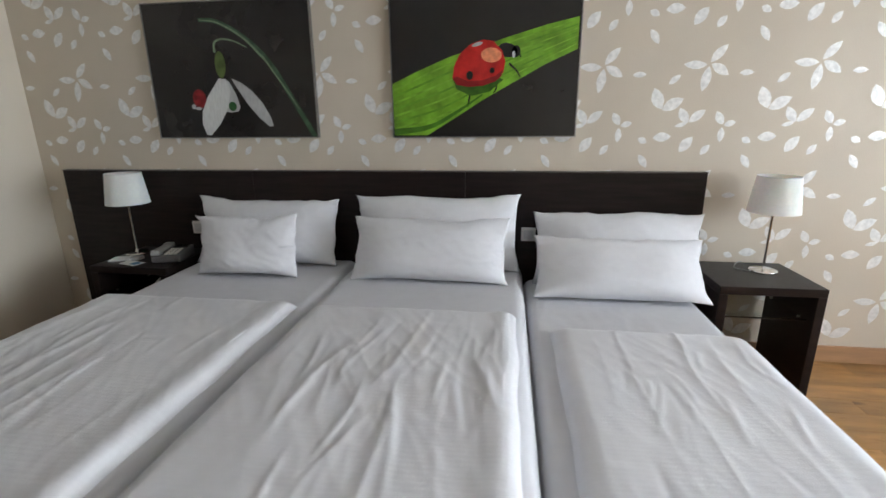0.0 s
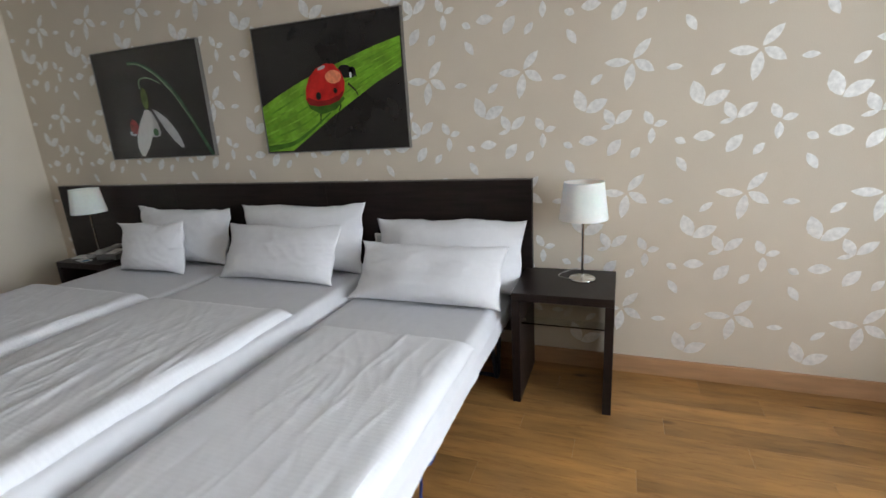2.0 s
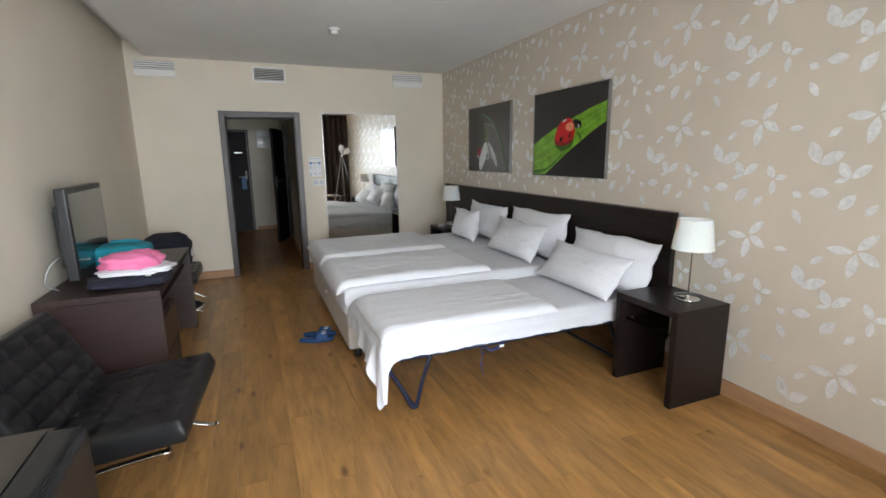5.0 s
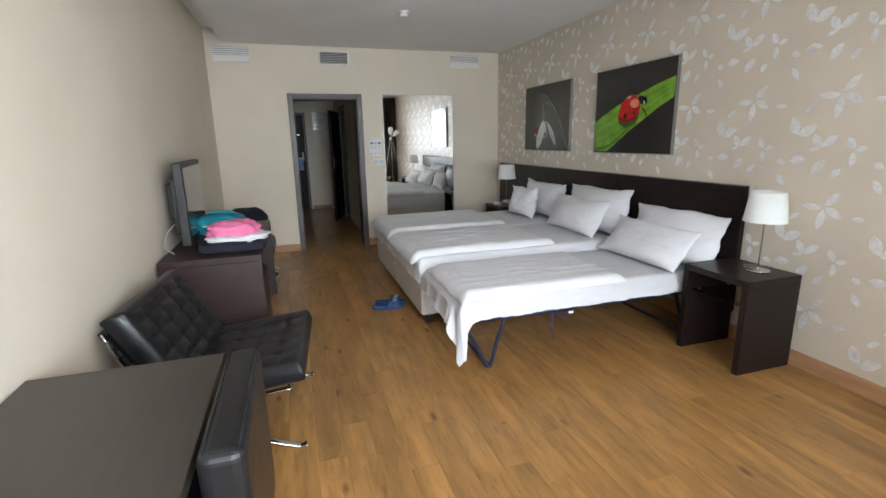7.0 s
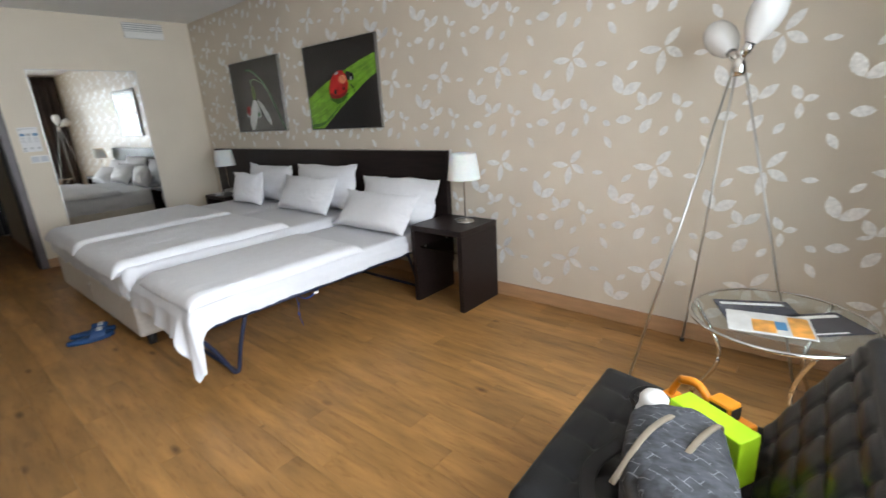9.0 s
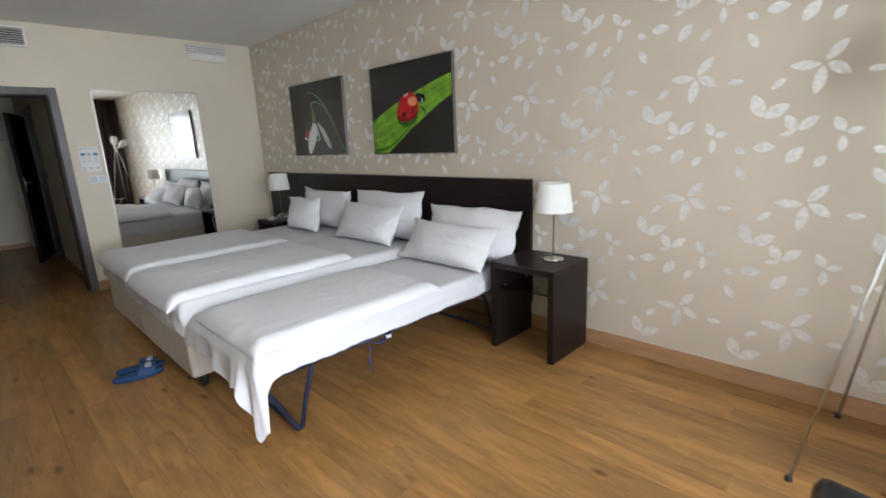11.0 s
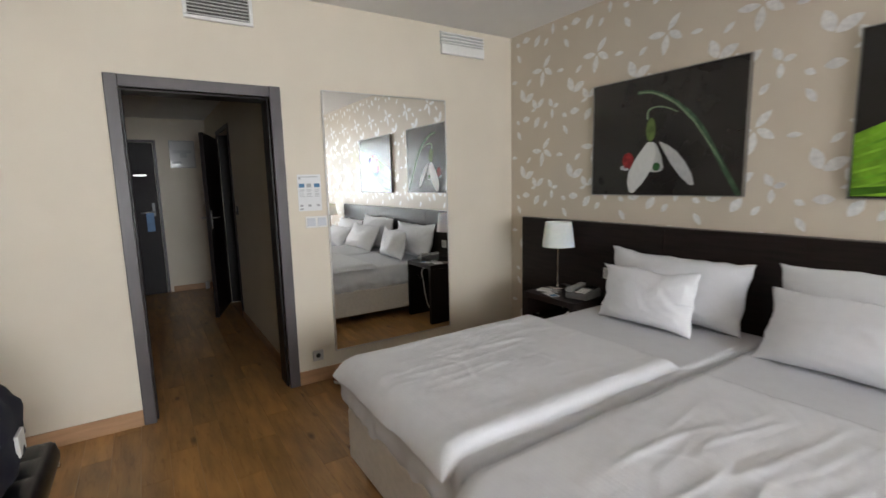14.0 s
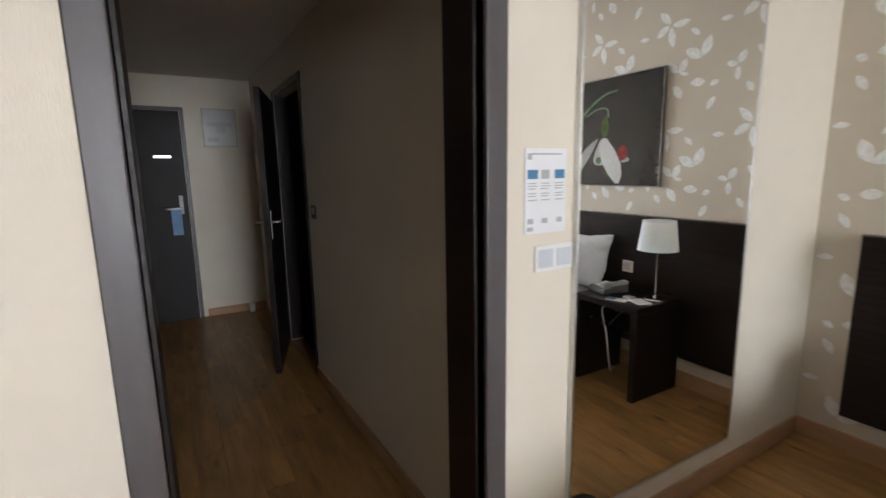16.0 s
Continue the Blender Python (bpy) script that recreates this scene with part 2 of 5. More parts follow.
def smooth_line(ctrl, n=24):
    """A smooth line through the control points."""
    c = [Vector(p) for p in ctrl]
    c = [c[0] * 2 - c[1]] + c + [c[-1] * 2 - c[-2]]
    out, seg = [], len(c) - 3
    for i in range(n + 1):
        t = i / n * seg
        k = min(int(t), seg - 1)
        u = t - k
        p0, p1, p2, p3 = c[k:k + 4]
        out.append(0.5 * (2 * p1 + (p2 - p0) * u + (2 * p0 - 5 * p1 + 4 * p2 - p3) * u * u + (3 * p1 - p0 - 3 * p2 + p3) * u ** 3))
    return out


def lathe(name, prof, material, parent=None, seg=32, at=(0, 0, 0), smooth=True):
    verts, faces = [], []
    for r, z in prof:
        for k in range(seg):
            t = 2 * math.pi * k / seg
            verts.append((at[0] + r * math.cos(t), at[1] + r * math.sin(t), at[2] + z))
    for i in range(len(prof) - 1):
        for k in range(seg):
            a, b = i * seg + k, i * seg + (k + 1) % seg
            faces.append((a, b, b + seg, a + seg))
    return ob_mesh(name, verts, faces, material, parent, smooth)


def nz(x, y, z=0.0):
    return noise.noise(Vector((x, y, z)))


def sheet(name, fn, nu, nv, material, parent=None, thick=0.0):
    """A grid surface from fn(u, v), u and v in 0..1."""
    verts = [fn(i / nu, j / nv) for j in range(nv + 1) for i in range(nu + 1)]
    faces = [(j * (nu + 1) + i, j * (nu + 1) + i + 1, (j + 1) * (nu + 1) + i + 1, (j + 1) * (nu + 1) + i) for j in range(nv) for i in range(nu)]
    ob = ob_mesh(name, verts, faces, material, parent, True)
    if thick:
        md = ob.modifiers.new("thickness", "SOLIDIFY")
        md.thickness = thick
    return ob


def strips_to_obj(name, polys, material, parent, y, flip=1):
    """Flat outlines (x, z) as thin faces standing at depth y."""
    bm = bmesh.new()
    for poly in polys:
        f = bm.faces.new([bm.verts.new((p[0], y, p[1])) for p in poly])
        f.normal_update()
        if f.normal.y > 0:
            f.normal_flip()
    bmesh.ops.triangulate(bm, faces=bm.faces)
    me = bpy.data.meshes.new(name)
    bm.to_mesh(me)
    bm.free()
    me.materials.append(material)
    ob = new(name, me)
    ob.parent = parent
    return ob


# ---- the setting ----
XW, YN, YS, XE, ZC = -3.0, 2.65, -1.25, 4.3, 2.685
HX, HN, HS, HZ = -7.2, 0.61, -1.0, 2.39
DL, DR, DT = -0.275, 0.55, 2.03


def structure(ob, label, category):
    return tagged(ob, label, category, kind="structure")


wall_north = structure(box("wall_north", (XW - 0.14, YN, -0.05), (XE + 0.2, YN + 0.15, 2.95), PAPER, bevel=0), "beige wallpaper wall printed with silver leaves", "wall")
wall_south = structure(box("wall_south", (XW - 0.14, YS - 0.15, -0.05), (XE + 0.2, YS, 2.95), PAINT, bevel=0), "plain cream painted wall behind the desk", "wall")
wall_west = structure(boxes("wall_west", [((XW - 0.14, YS, -0.05), (XW, DL, 2.95)), ((XW - 0.14, DR, -0.05), (XW, YN, 2.95)), ((XW - 0.14, DL, DT), (XW, DR, 2.95))], PAINT, bevel=0), "cream painted wall with an open doorway", "wall")
wall_east = structure(boxes("wall_east", [((XE, YS, -0.05), (XE + 0.2, -0.9, 2.95)), ((XE, 1.75, -0.05), (XE + 0.2, YN, 2.95)), ((XE, -0.9, 2.42), (XE + 0.2, 1.75, 2.95)), ((XE, -0.9, -0.05), (XE + 0.2, 1.75, 0.12))], PAINT, bevel=0), "cream painted window wall", "wall")
ceiling = structure(boxes("ceiling", [((XW, YS + 0.20, ZC), (XE, YN, ZC + 0.1)), ((XW, YS, 2.85), (XE, YS + 0.20, 2.95))], CEIL, bevel=0), "white painted ceiling with a shadow gap at one wall", "ceiling")
# unseen cover added above the ceilings so no daylight leaks over the walls
light_block_slab = structure(box("ceiling_slab", (HX - 0.2, YS - 0.2, 2.95), (XE + 0.25, YN + 0.2, 3.05), CEIL, bevel=0), "unseen slab added over the rooms to block light", "ceiling")
hall_north = structure(boxes("hall_wall_north", [((-5.20, HN, -0.05), (XW - 0.14, HN + 0.1, 2.95)), ((HX, HN, -0.05), (-6.04, HN + 0.1, 2.95)), ((-6.04, HN, 2.08), (-5.20, HN + 0.1, 2.95))], PAINT, bevel=0), "cream painted hall wall with the bathroom doorway", "wall")
hall_south = structure(box("hall_wall_south", (HX, HS - 0.1, -0.05), (XW - 0.14, HS, 2.95), PAINT, bevel=0), "cream painted hall wall", "wall")
hall_west = structure(box("hall_wall_west", (HX - 0.15, HS - 0.1, -0.05), (HX, 2.2, 2.95), PAINT, bevel=0), "cream painted end wall of the hall", "wall")
hall_ceiling = structure(box("hall_ceiling", (HX, HS, HZ), (XW - 0.14, HN, HZ + 0.08), CEIL, bevel=0), "white hall ceiling", "ceiling")
# near-black wall colour stands for the darkness of the unlit bathroom
bath_walls = structure(boxes("bathroom_walls", [((-6.9, 2.1, -0.05), (-4.6, 2.2, 2.95)), ((-4.6, HN + 0.1, -0.05), (-4.5, 2.2, 2.95)), ((-7.0, HN + 0.1, -0.05), (-6.9, 2.2, 2.95)), ((-6.9, HN + 0.1, -0.05), (-4.6, 2.1, -0.004))], mat("bathroom_darkness", (0.016, 0.012, 0.011), 0.5), bevel=0), "bathroom walls coloured near black for the unlit room", "wall")
floor = structure(box("floor", (HX, YS, -0.06), (XE, YN, -0.012), SKIRT, bevel=0), "honey oak plank floor with a satin sheen", "floor")
ground = structure(box("ground", (XE + 0.3, -900, -9.2), (1800, 900, -9.0), mat("far_ground", (0.12, 0.13, 0.09), 0.9, var=0.3, scale=0.05), bevel=0), "grass ground far below the window", "ground")

# skirting boards
skirt = structure(boxes("baseboard", [((XW, YN - 0.015, 0), (XE, YN, 0.104)), ((XW, YS + 0.015, 0), (XW + 0.015, -0.342, 0.1)), ((XW, 0.622, 0), (XW + 0.015, YN - 0.015, 0.1)), ((XW, YS, 0), (XE, YS + 0.015, 0.1)),
                                      ((-5.149, HN - 0.015, 0), (XW - 0.206, HN, 0.08)), ((HX, 0.03, 0), (HX + 0.015, HN, 0.08))], SKIRT, bevel=0.004), "beech wood skirting board", "skirting")

# doorway casing
casing = structure(boxes("door_casing", [((XW - 0.205, -0.342, 0), (XW + 0.018, DL, 2.1)), ((XW - 0.205, DR, 0), (XW + 0.018, 0.622, 2.1)), ((XW - 0.203, DL, DT), (XW + 0.016, DR, 2.098))], DOORGREY, bevel=0.004), "grey-brown laminate door casing", "door frame")
stop = structure(boxes("door_stop", [((XW - 0.195, DL, 0), (XW - 0.03, DL + 0.012, DT)), ((XW - 0.195, DR - 0.012, 0), (XW - 0.03, DR, DT)), ((XW - 0.195, DL + 0.012, DT - 0.012), (XW - 0.03, DR - 0.012, DT))], WENGE, bevel=0.002), "dark door lining", "door frame")

# window
window = tagged(new("window_1"), "white framed tall window to the open sky", "window", kind="structure")
window.location = (XE, 0, 0)
boxes("frame", [((0.06, -0.9, 0.12), (0.13, -0.83, 2.42)), ((0.06, 1.68, 0.12), (0.13, 1.75, 2.42)), ((0.06, -0.83, 0.12), (0.13, 1.68, 0.19)), ((0.06, -0.83, 2.35), (0.13, 1.68, 2.42)), ((0.06, 0.39, 0.19), (0.13, 0.46, 2.35))], WHITEP, window)
for y0, y1 in ((-0.83, 0.39), (0.46, 1.68)):
    p = box("pane", (0.09, y0, 0.19), (0.1, y1, 2.35), CLEAR, window, 0)
    p.visible_shadow = False


def curtain(name, y0, y1, x, parent=None):
    def fn(u, v):
        y = y0 + (y1 - y0) * u
        return (x + 0.045 * math.sin(u * 38 + 0.6 * math.sin(v * 3)) * (0.7 + 0.3 * v) + 0.01 * nz(u * 20, v * 3), y, 2.66 - 2.63 * v)
    c = sheet(name, fn, 90, 16, CURTAIN, parent, 0.004)
    return tagged(c, "dark brown floor-length curtain gathered beside the window", "curtain", "window curtains")


curtain("curtain", 1.72, 2.62, 4.15)
curtain("curtain", -1.2, -0.92, 4.15)

# wallpaper print
LEAVES = [(0.011, 0.025, 0.088, 0.112), (-0.003, 0.013, -0.123, 0.018), (0.007, 0.005, -0.015, -0.122), (0.017, 0.017, 0.109, -0.04), (0.161, -0.031, 0.234, -0.029), (0.353, -0.082, 0.411, -0.034),
          (0.329, -0.211, 0.282, -0.099), (0.332, -0.216, 0.439, -0.156), (0.474, -0.285, 0.425, -0.204), (0.479, -0.282, 0.558, -0.215), (0.47, -0.285, 0.407, -0.302), (0.655, -0.293, 0.616, -0.224),
          (0.66, -0.298, 0.721, -0.281), (0.652, -0.308, 0.650, -0.388), (0.219, -0.366, 0.269, -0.39), (0.299, -0.364, 0.395, -0.357), (0.446, -0.441, 0.509, -0.358), (0.559, -0.456, 0.602, -0.401), (0.232, -0.455, 0.279, -0.529)]
FAT = [0.40, 0.37, 0.40, 0.46, 0.43, 0.45, 0.55, 0.51, 0.55, 0.47, 0.38, 0.57, 0.55, 0.47, 0.66, 0.55, 0.55, 0.55, 0.47]


def leaf_print():
    bm = bmesh.new()
    shape = [(0.0, 0.0), (0.12, 0.26), (0.35, 0.5), (0.58, 0.52), (0.82, 0.32), (1.0, 0.0)]
    for i in range(-10, 6):
        for j in range(-3, 3):
            ox, oz = 1.711 + 0.54 * i, 1.675 + 0.651 * j
            for (bx, bz, tx, tz), fat in zip(LEAVES, FAT):
                d = Vector((tx - bx, tz - bz))
                n = Vector((-d.y, d.x)) * fat
                up = [Vector((ox + bx, oz + bz)) + d * a + n * w for a, w in shape]
                lo = [Vector((ox + bx, oz + bz)) + d * a - n * w * 0.85 for a, w in shape[1:-1]]
                mid = [Vector((ox + bx, oz + bz)) + d * a for a, w in shape[1:-1]]
                pts = up + lo
                if min(p.x for p in pts) < XW + 0.004 or max(p.x for p in pts) > XE - 0.01 or max(p.y for p in pts) > ZC - 0.003 or min(p.y for p in pts) < 0.107:
                    continue
                vu = [bm.verts.new((p.x, YN - 0.0008, p.y)) for p in up]
                vm = [bm.verts.new((p.x, YN - 0.0016, p.y)) for p in mid]
                vl = [bm.verts.new((p.x, YN - 0.0008, p.y)) for p in lo]
                a, b = vu[0], vu[-1]
                for side in (vu[1:-1], vl):
                    bm.faces.new((a, side[0], vm[0]))
                    bm.faces.new((b, vm[-1], side[-1]))
                    for k in range(len(vm) - 1):
                        bm.faces.new((side[k], side[k + 1], vm[k + 1], vm[k]))
    for f in bm.faces:
        f.normal_update()
        if f.normal.y > 0:
            f.normal_flip()
    me = bpy.data.meshes.new("leaf_print")
    bm.to_mesh(me)
    bm.free()
    me.materials.append(SILVER)
    ob = new("leaf_print", me)
    ob.parent = wall_north
    return tagged(ob, "silver leaf pattern printed on the wallpaper", kind="stuff")


leaf_print()


# ---- pictures over the bed ----
def ellipse(cx, cz, rx, rz, n=28, turn=0.0):
    c, s = math.cos(turn), math.sin(turn)
    return [(cx + rx * math.cos(t) * c - rz * math.sin(t) * s, cz + rx * math.cos(t) * s + rz * math.sin(t) * c) for t in [2 * math.pi * k / n for k in range(n)]]


def ribbon(ctrl, w0, w1, n=24):
    """A tapering flat band along a curve in x, z."""
    line = smooth_line([(x, 0, z) for x, z in ctrl], n)
    a, b = [], []
    for i, p in enumerate(line):
        d = (line[min(i + 1, n)] - line[max(i - 1, 0)]).normalized()
        w = w0 + (w1 - w0) * i / n
        a.append((p.x - d.z * w, p.z + d.x * w))
        b.append((p.x + d.z * w, p.z - d.x * w))
    return [[a[i], a[i + 1], b[i + 1], b[i]] for i in range(n)]


PW, PH = 1.04, 0.765


def uv(points):
    """Picture places, 0..1 across and down, to metres."""
    return [((u - 0.5) * PW, (1 - v) * PH) for u, v in points]


def picture(name, at, label):
    p = thing(name, at, label, "picture", "photographs over the bed")
    box("panel", (-PW / 2, 0.004, 0), (PW / 2, 0.028, PH), CANVAS, p, 0.002)
    e = 0.006
    boxes("frame", [((-PW / 2 - e, 0, -e), (PW / 2 + e, 0.03, 0)), ((-PW / 2 - e, 0, PH), (PW / 2 + e, 0.03, PH + e)), ((-PW / 2 - e, 0, 0), (-PW / 2, 0.03, PH)), ((PW / 2, 0, 0), (PW / 2 + e, 0.03, PH))], FRAMEM, p, 0.001)
    return p


def photo_mat(name, c, var, scale, stretch=(1, 1, 1)):
    return mat(name, c, 0.22, 0, var, scale, stretch)


snow = picture("snowdrop_picture", (-1.533, 2.6195, 1.331), "dark photograph of a white snowdrop and small ladybird")
GREEN_D = photo_mat("print_dark_green", (0.04, 0.09, 0.05), 0.5, 14, (1, 1, 1))
GREEN_L = photo_mat("print_pale_green", (0.17, 0.25, 0.15), 0.4, 20, (6, 1, 1))
PETAL = photo_mat("print_petal_white", (0.62, 0.63, 0.62), 0.12, 20, (5, 1, 1))
PETAL2 = photo_mat("print_petal_shade", (0.45, 0.46, 0.46), 0.15, 20, (5, 1, 1))
REDP = photo_mat("print_red", (0.50, 0.014, 0.012), 0.35, 12)
BLACKI = photo_mat("print_black", (0.008, 0.007, 0.007), 0.1, 12)
ORANGE = photo_mat("print_orange_glint", (0.75, 0.24, 0.12), 0.3, 25)


def uvr(ctrl, w0, w1, n=24):
    return ribbon(uv(ctrl), w0, w1, n)


strips_to_obj("long_leaf", uvr([(0.345, 0.125), (0.45, 0.14), (0.60, 0.25), (0.74, 0.43), (0.86, 0.70), (0.985, 1.0)], 0.011, 0.015), GREEN_D, snow, 0.0034)
strips_to_obj("leaf_light", uvr([(0.35, 0.125), (0.46, 0.15), (0.60, 0.26), (0.72, 0.42)], 0.003, 0.007), GREEN_L, snow, 0.0030)
strips_to_obj("leaf_light", uvr([(0.72, 0.42), (0.80, 0.58), (0.86, 0.70), (0.90, 0.79)], 0.005, 0.002), GREEN_L, snow, 0.0030)
strips_to_obj("stalk", uvr([(0.42, 0.36), (0.425, 0.29), (0.47, 0.265), (0.54, 0.28), (0.62, 0.33)], 0.008, 0.003), GREEN_L, snow, 0.0026)
strips_to_obj("ovary", [uv(ellipse(0.445, 0.45, 0.032, 0.10)), ], photo_mat("print_ovary", (0.10, 0.15, 0.04), 0.4, 20), snow, 0.0022)
strips_to_obj("petal", [uv([(0.50, 0.55), (0.56, 0.585), (0.62, 0.645), (0.68, 0.74), (0.72, 0.84), (0.735, 0.915), (0.71, 0.92), (0.65, 0.85), (0.585, 0.74), (0.53, 0.62)])], PETAL2, snow, 0.0026)
strips_to_obj("petal", [uv([(0.44, 0.55), (0.485, 0.57), (0.525, 0.68), (0.54, 0.77), (0.525, 0.80), (0.48, 0.81), (0.44, 0.80), (0.42, 0.7)])], PETAL2, snow, 0.0018)
strips_to_obj("green_mark", [uv(ellipse(0.492, 0.762, 0.026, 0.035))], photo_mat("print_mark", (0.03, 0.11, 0.035), 0.3, 20), snow, 0.0014)
strips_to_obj("petal", [uv([(0.425, 0.55), (0.47, 0.555), (0.49, 0.64), (0.465, 0.77), (0.40, 0.90), (0.335, 0.985), (0.305, 0.98), (0.285, 0.90), (0.295, 0.80), (0.345, 0.68)])], PETAL, snow, 0.0010)
strips_to_obj("ladybird", [uv(ellipse(0.287, 0.70, 0.042, 0.072))], photo_mat("print_dull_red", (0.24, 0.016, 0.018), 0.5, 30), snow, 0.0022)
strips_to_obj("ladybird_head", [uv(ellipse(0.245, 0.76, 0.014, 0.02)), uv(ellipse(0.275, 0.775, 0.02, 0.012))], PETAL2, snow, 0.0018)

lady = picture("ladybird_picture", (-0.02, 2.6195, 1.327), "bright photograph of a red ladybird on a green blade")
BLADE = photo_mat("print_grass_green", (0.16, 0.36, 0.022), 0.45, 9, (1, 1, 1))
strips_to_obj("blade", [uv([(0, 0.615), (0.15, 0.525), (0.32, 0.435), (0.5, 0.365), (0.65, 0.305), (0.83, 0.24), (0.99, 0.195), (0.99, 0.405), (0.83, 0.50), (0.65, 0.63), (0.5, 0.74), (0.35, 0.865), (0.195, 0.99), (0.005, 0.99)])], BLADE, lady, 0.0034)
for k in range(7):
    f = (k + 0.6) / 7.4
    ctrl = [(0.01, 0.63 + 0.35 * f), (0.3, 0.46 + 0.42 * f), (0.62, 0.33 + 0.30 * f), (0.985, 0.205 + 0.185 * f)]
    strips_to_obj("vein", uvr(ctrl, 0.006, 0.003), photo_mat("print_vein", ((0.19, 0.40, 0.03), (0.12, 0.30, 0.018))[k % 2], 0.35, 12), lady, 0.0030)
strips_to_obj("shadow_side", uvr([(0.005, 0.965), (0.2, 0.93), (0.35, 0.83), (0.5, 0.70)], 0.018, 0.004), photo_mat("print_blade_dark", (0.05, 0.15, 0.01), 0.4, 10), lady, 0.0026)
for c in ([(0.42, 0.64), (0.43, 0.70), (0.42, 0.785)], [(0.56, 0.60), (0.575, 0.65), (0.56, 0.69)], [(0.64, 0.49), (0.68, 0.54), (0.70, 0.585)], [(0.62, 0.42), (0.68, 0.40), (0.70, 0.45)]):
    strips_to_obj("leg", uvr(c, 0.006, 0.003, 8), BLACKI, lady, 0.0026)
strips_to_obj("head", [uv(ellipse(0.63, 0.40, 0.055, 0.045, turn=0.7)), uv(ellipse(0.675, 0.41, 0.022, 0.04))], BLACKI, lady, 0.0022)
strips_to_obj("cheek", [uv(ellipse(0.662, 0.43, 0.008, 0.022))], PETAL, lady, 0.0018)
strips_to_obj("cast_shade", [uv([(0.335, 0.58), (0.36, 0.66), (0.44, 0.71), (0.54, 0.68), (0.61, 0.60), (0.5, 0.5)])], photo_mat("print_blade_shadow", (0.035, 0.11, 0.008), 0.4, 14), lady, 0.0022)
strips_to_obj("shell", [uv([(0.337, 0.585), (0.345, 0.50), (0.375, 0.42), (0.43, 0.355), (0.50, 0.325), (0.555, 0.335), (0.60, 0.40), (0.62, 0.475), (0.61, 0.55), (0.57, 0.61), (0.50, 0.64), (0.42, 0.645), (0.36, 0.63)])], REDP, lady, 0.0016)
strips_to_obj("shell_shade", [uv([(0.337, 0.585), (0.36, 0.57), (0.42, 0.605), (0.50, 0.60), (0.57, 0.57), (0.61, 0.53), (0.60, 0.575), (0.57, 0.61), (0.50, 0.64), (0.42, 0.645), (0.36, 0.63)])], photo_mat("print_deep_red", (0.22, 0.008, 0.008), 0.3, 12), lady, 0.0012)
for e in ((0.43, 0.565, 0.018, 0.03), (0.55, 0.535, 0.013, 0.02)):
    strips_to_obj("spot", [uv(ellipse(*e))], BLACKI, lady, 0.0008)
strips_to_obj("glint", [uv(ellipse(0.545, 0.43, 0.055, 0.05, turn=0.3))], ORANGE, lady, 0.0008)
strips_to_obj("glint", [uv(ellipse(0.47, 0.355, 0.03, 0.012, turn=-0.4))], PETAL2, lady, 0.0008)

# ---- mirror, sign, switches, grilles on the door wall ----
mir = thing("wall_mirror", (XW, 1.415, 0.21), "tall frameless wall mirror with a thin steel edge", "mirror")
box("glass", (0.006, -0.508, 0.006), (0.021, 0.508, 1.885), MIRROR, mir, 0.0015)
boxes("edge", [((0.001, -0.516, -0.002), (0.024, -0.508, 1.893)), ((0.001, 0.508, -0.002), (0.024, 0.516, 1.893)), ((0.001, -0.508, 1.885), (0.024, 0.508, 1.893)), ((0.001, -0.508, -0.002), (0.024, 0.508, 0.006))], STEEL, mir, 0.001)

sign = thing("notice_sheet", (XW, 0.78, 1.268), "white printed notice with blue boxes on the wall", "notice")
box("paper", (0.001, -0.083, 0), (0.004, 0.083, 0.255), plain("notice_paper", (0.74, 0.74, 0.74), 0.4, 0.02, bump=0), sign, 0.0)
INKB, INKG = plain("blue_ink", (0.06, 0.20, 0.36), 0.5, 0.1, bump=0), plain("grey_ink", (0.38, 0.38, 0.38), 0.5, 0.1, bump=0)
for a in (-0.074, 0.034):
    box("blue_box", (0.0042, a, 0.165), (0.005, a + 0.04, 0.192), INKB, sign, 0)
tagged(boxes("print_bar", [((0.0042, -0.02, 0.165), (0.005, 0.012, 0.192)), ((0.0042, -0.06, 0.236), (0.005, 0.06, 0.241)), ((0.0042, -0.074, 0.222), (0.005, -0.058, 0.24))] + [((0.0042, a, z), (0.005, a + w, z + 0.003)) for a in (-0.072, -0.02, 0.036) for z, w in ((0.15, 0.032), (0.142, 0.036), (0.134, 0.028), (0.12, 0.034), (0.112, 0.03), (0.1, 0.036))] + [((0.0042, a, 0.03), (0.005, a + 0.022, 0.046)) for a in (-0.072, -0.015, 0.045)] + [((0.0042, -0.074, 0.008), (0.005, -0.05, 0.02))], INKG, sign, 0), kind="stuff")

sw = thing("light_switch", (XW, 0.815, 1.147), "white double rocker light switch", "switch")
box("plate", (0.001, -0.078, 0), (0.011, 0.078, 0.082), WHITEP, sw, 0.003)
for a in (-0.068, 0.008):
    box("rocker", (0.0115, a, 0.012), (0.015, a + 0.06, 0.07), plain("rocker_white", (0.55, 0.57, 0.60), 0.35, 0.03, bump=0), sw, 0.002)

sock = thing("wall_socket", (XW, 0.765, 0.16), "silver grey single wall socket", "socket")
box("plate", (0.001, -0.04, 0), (0.011, 0.04, 0.08), plain("silver_grey_plastic", (0.42, 0.41, 0.40), 0.4, 0.04, bump=0), sock, 0.003)
lathe("well", [(0.018, 0.0), (0.016, 0.003), (0.0, 0.003)], BLACKP, sock, 20).matrix_basis = pose(0.0125, 0, 0.04, 0, 90, 0)


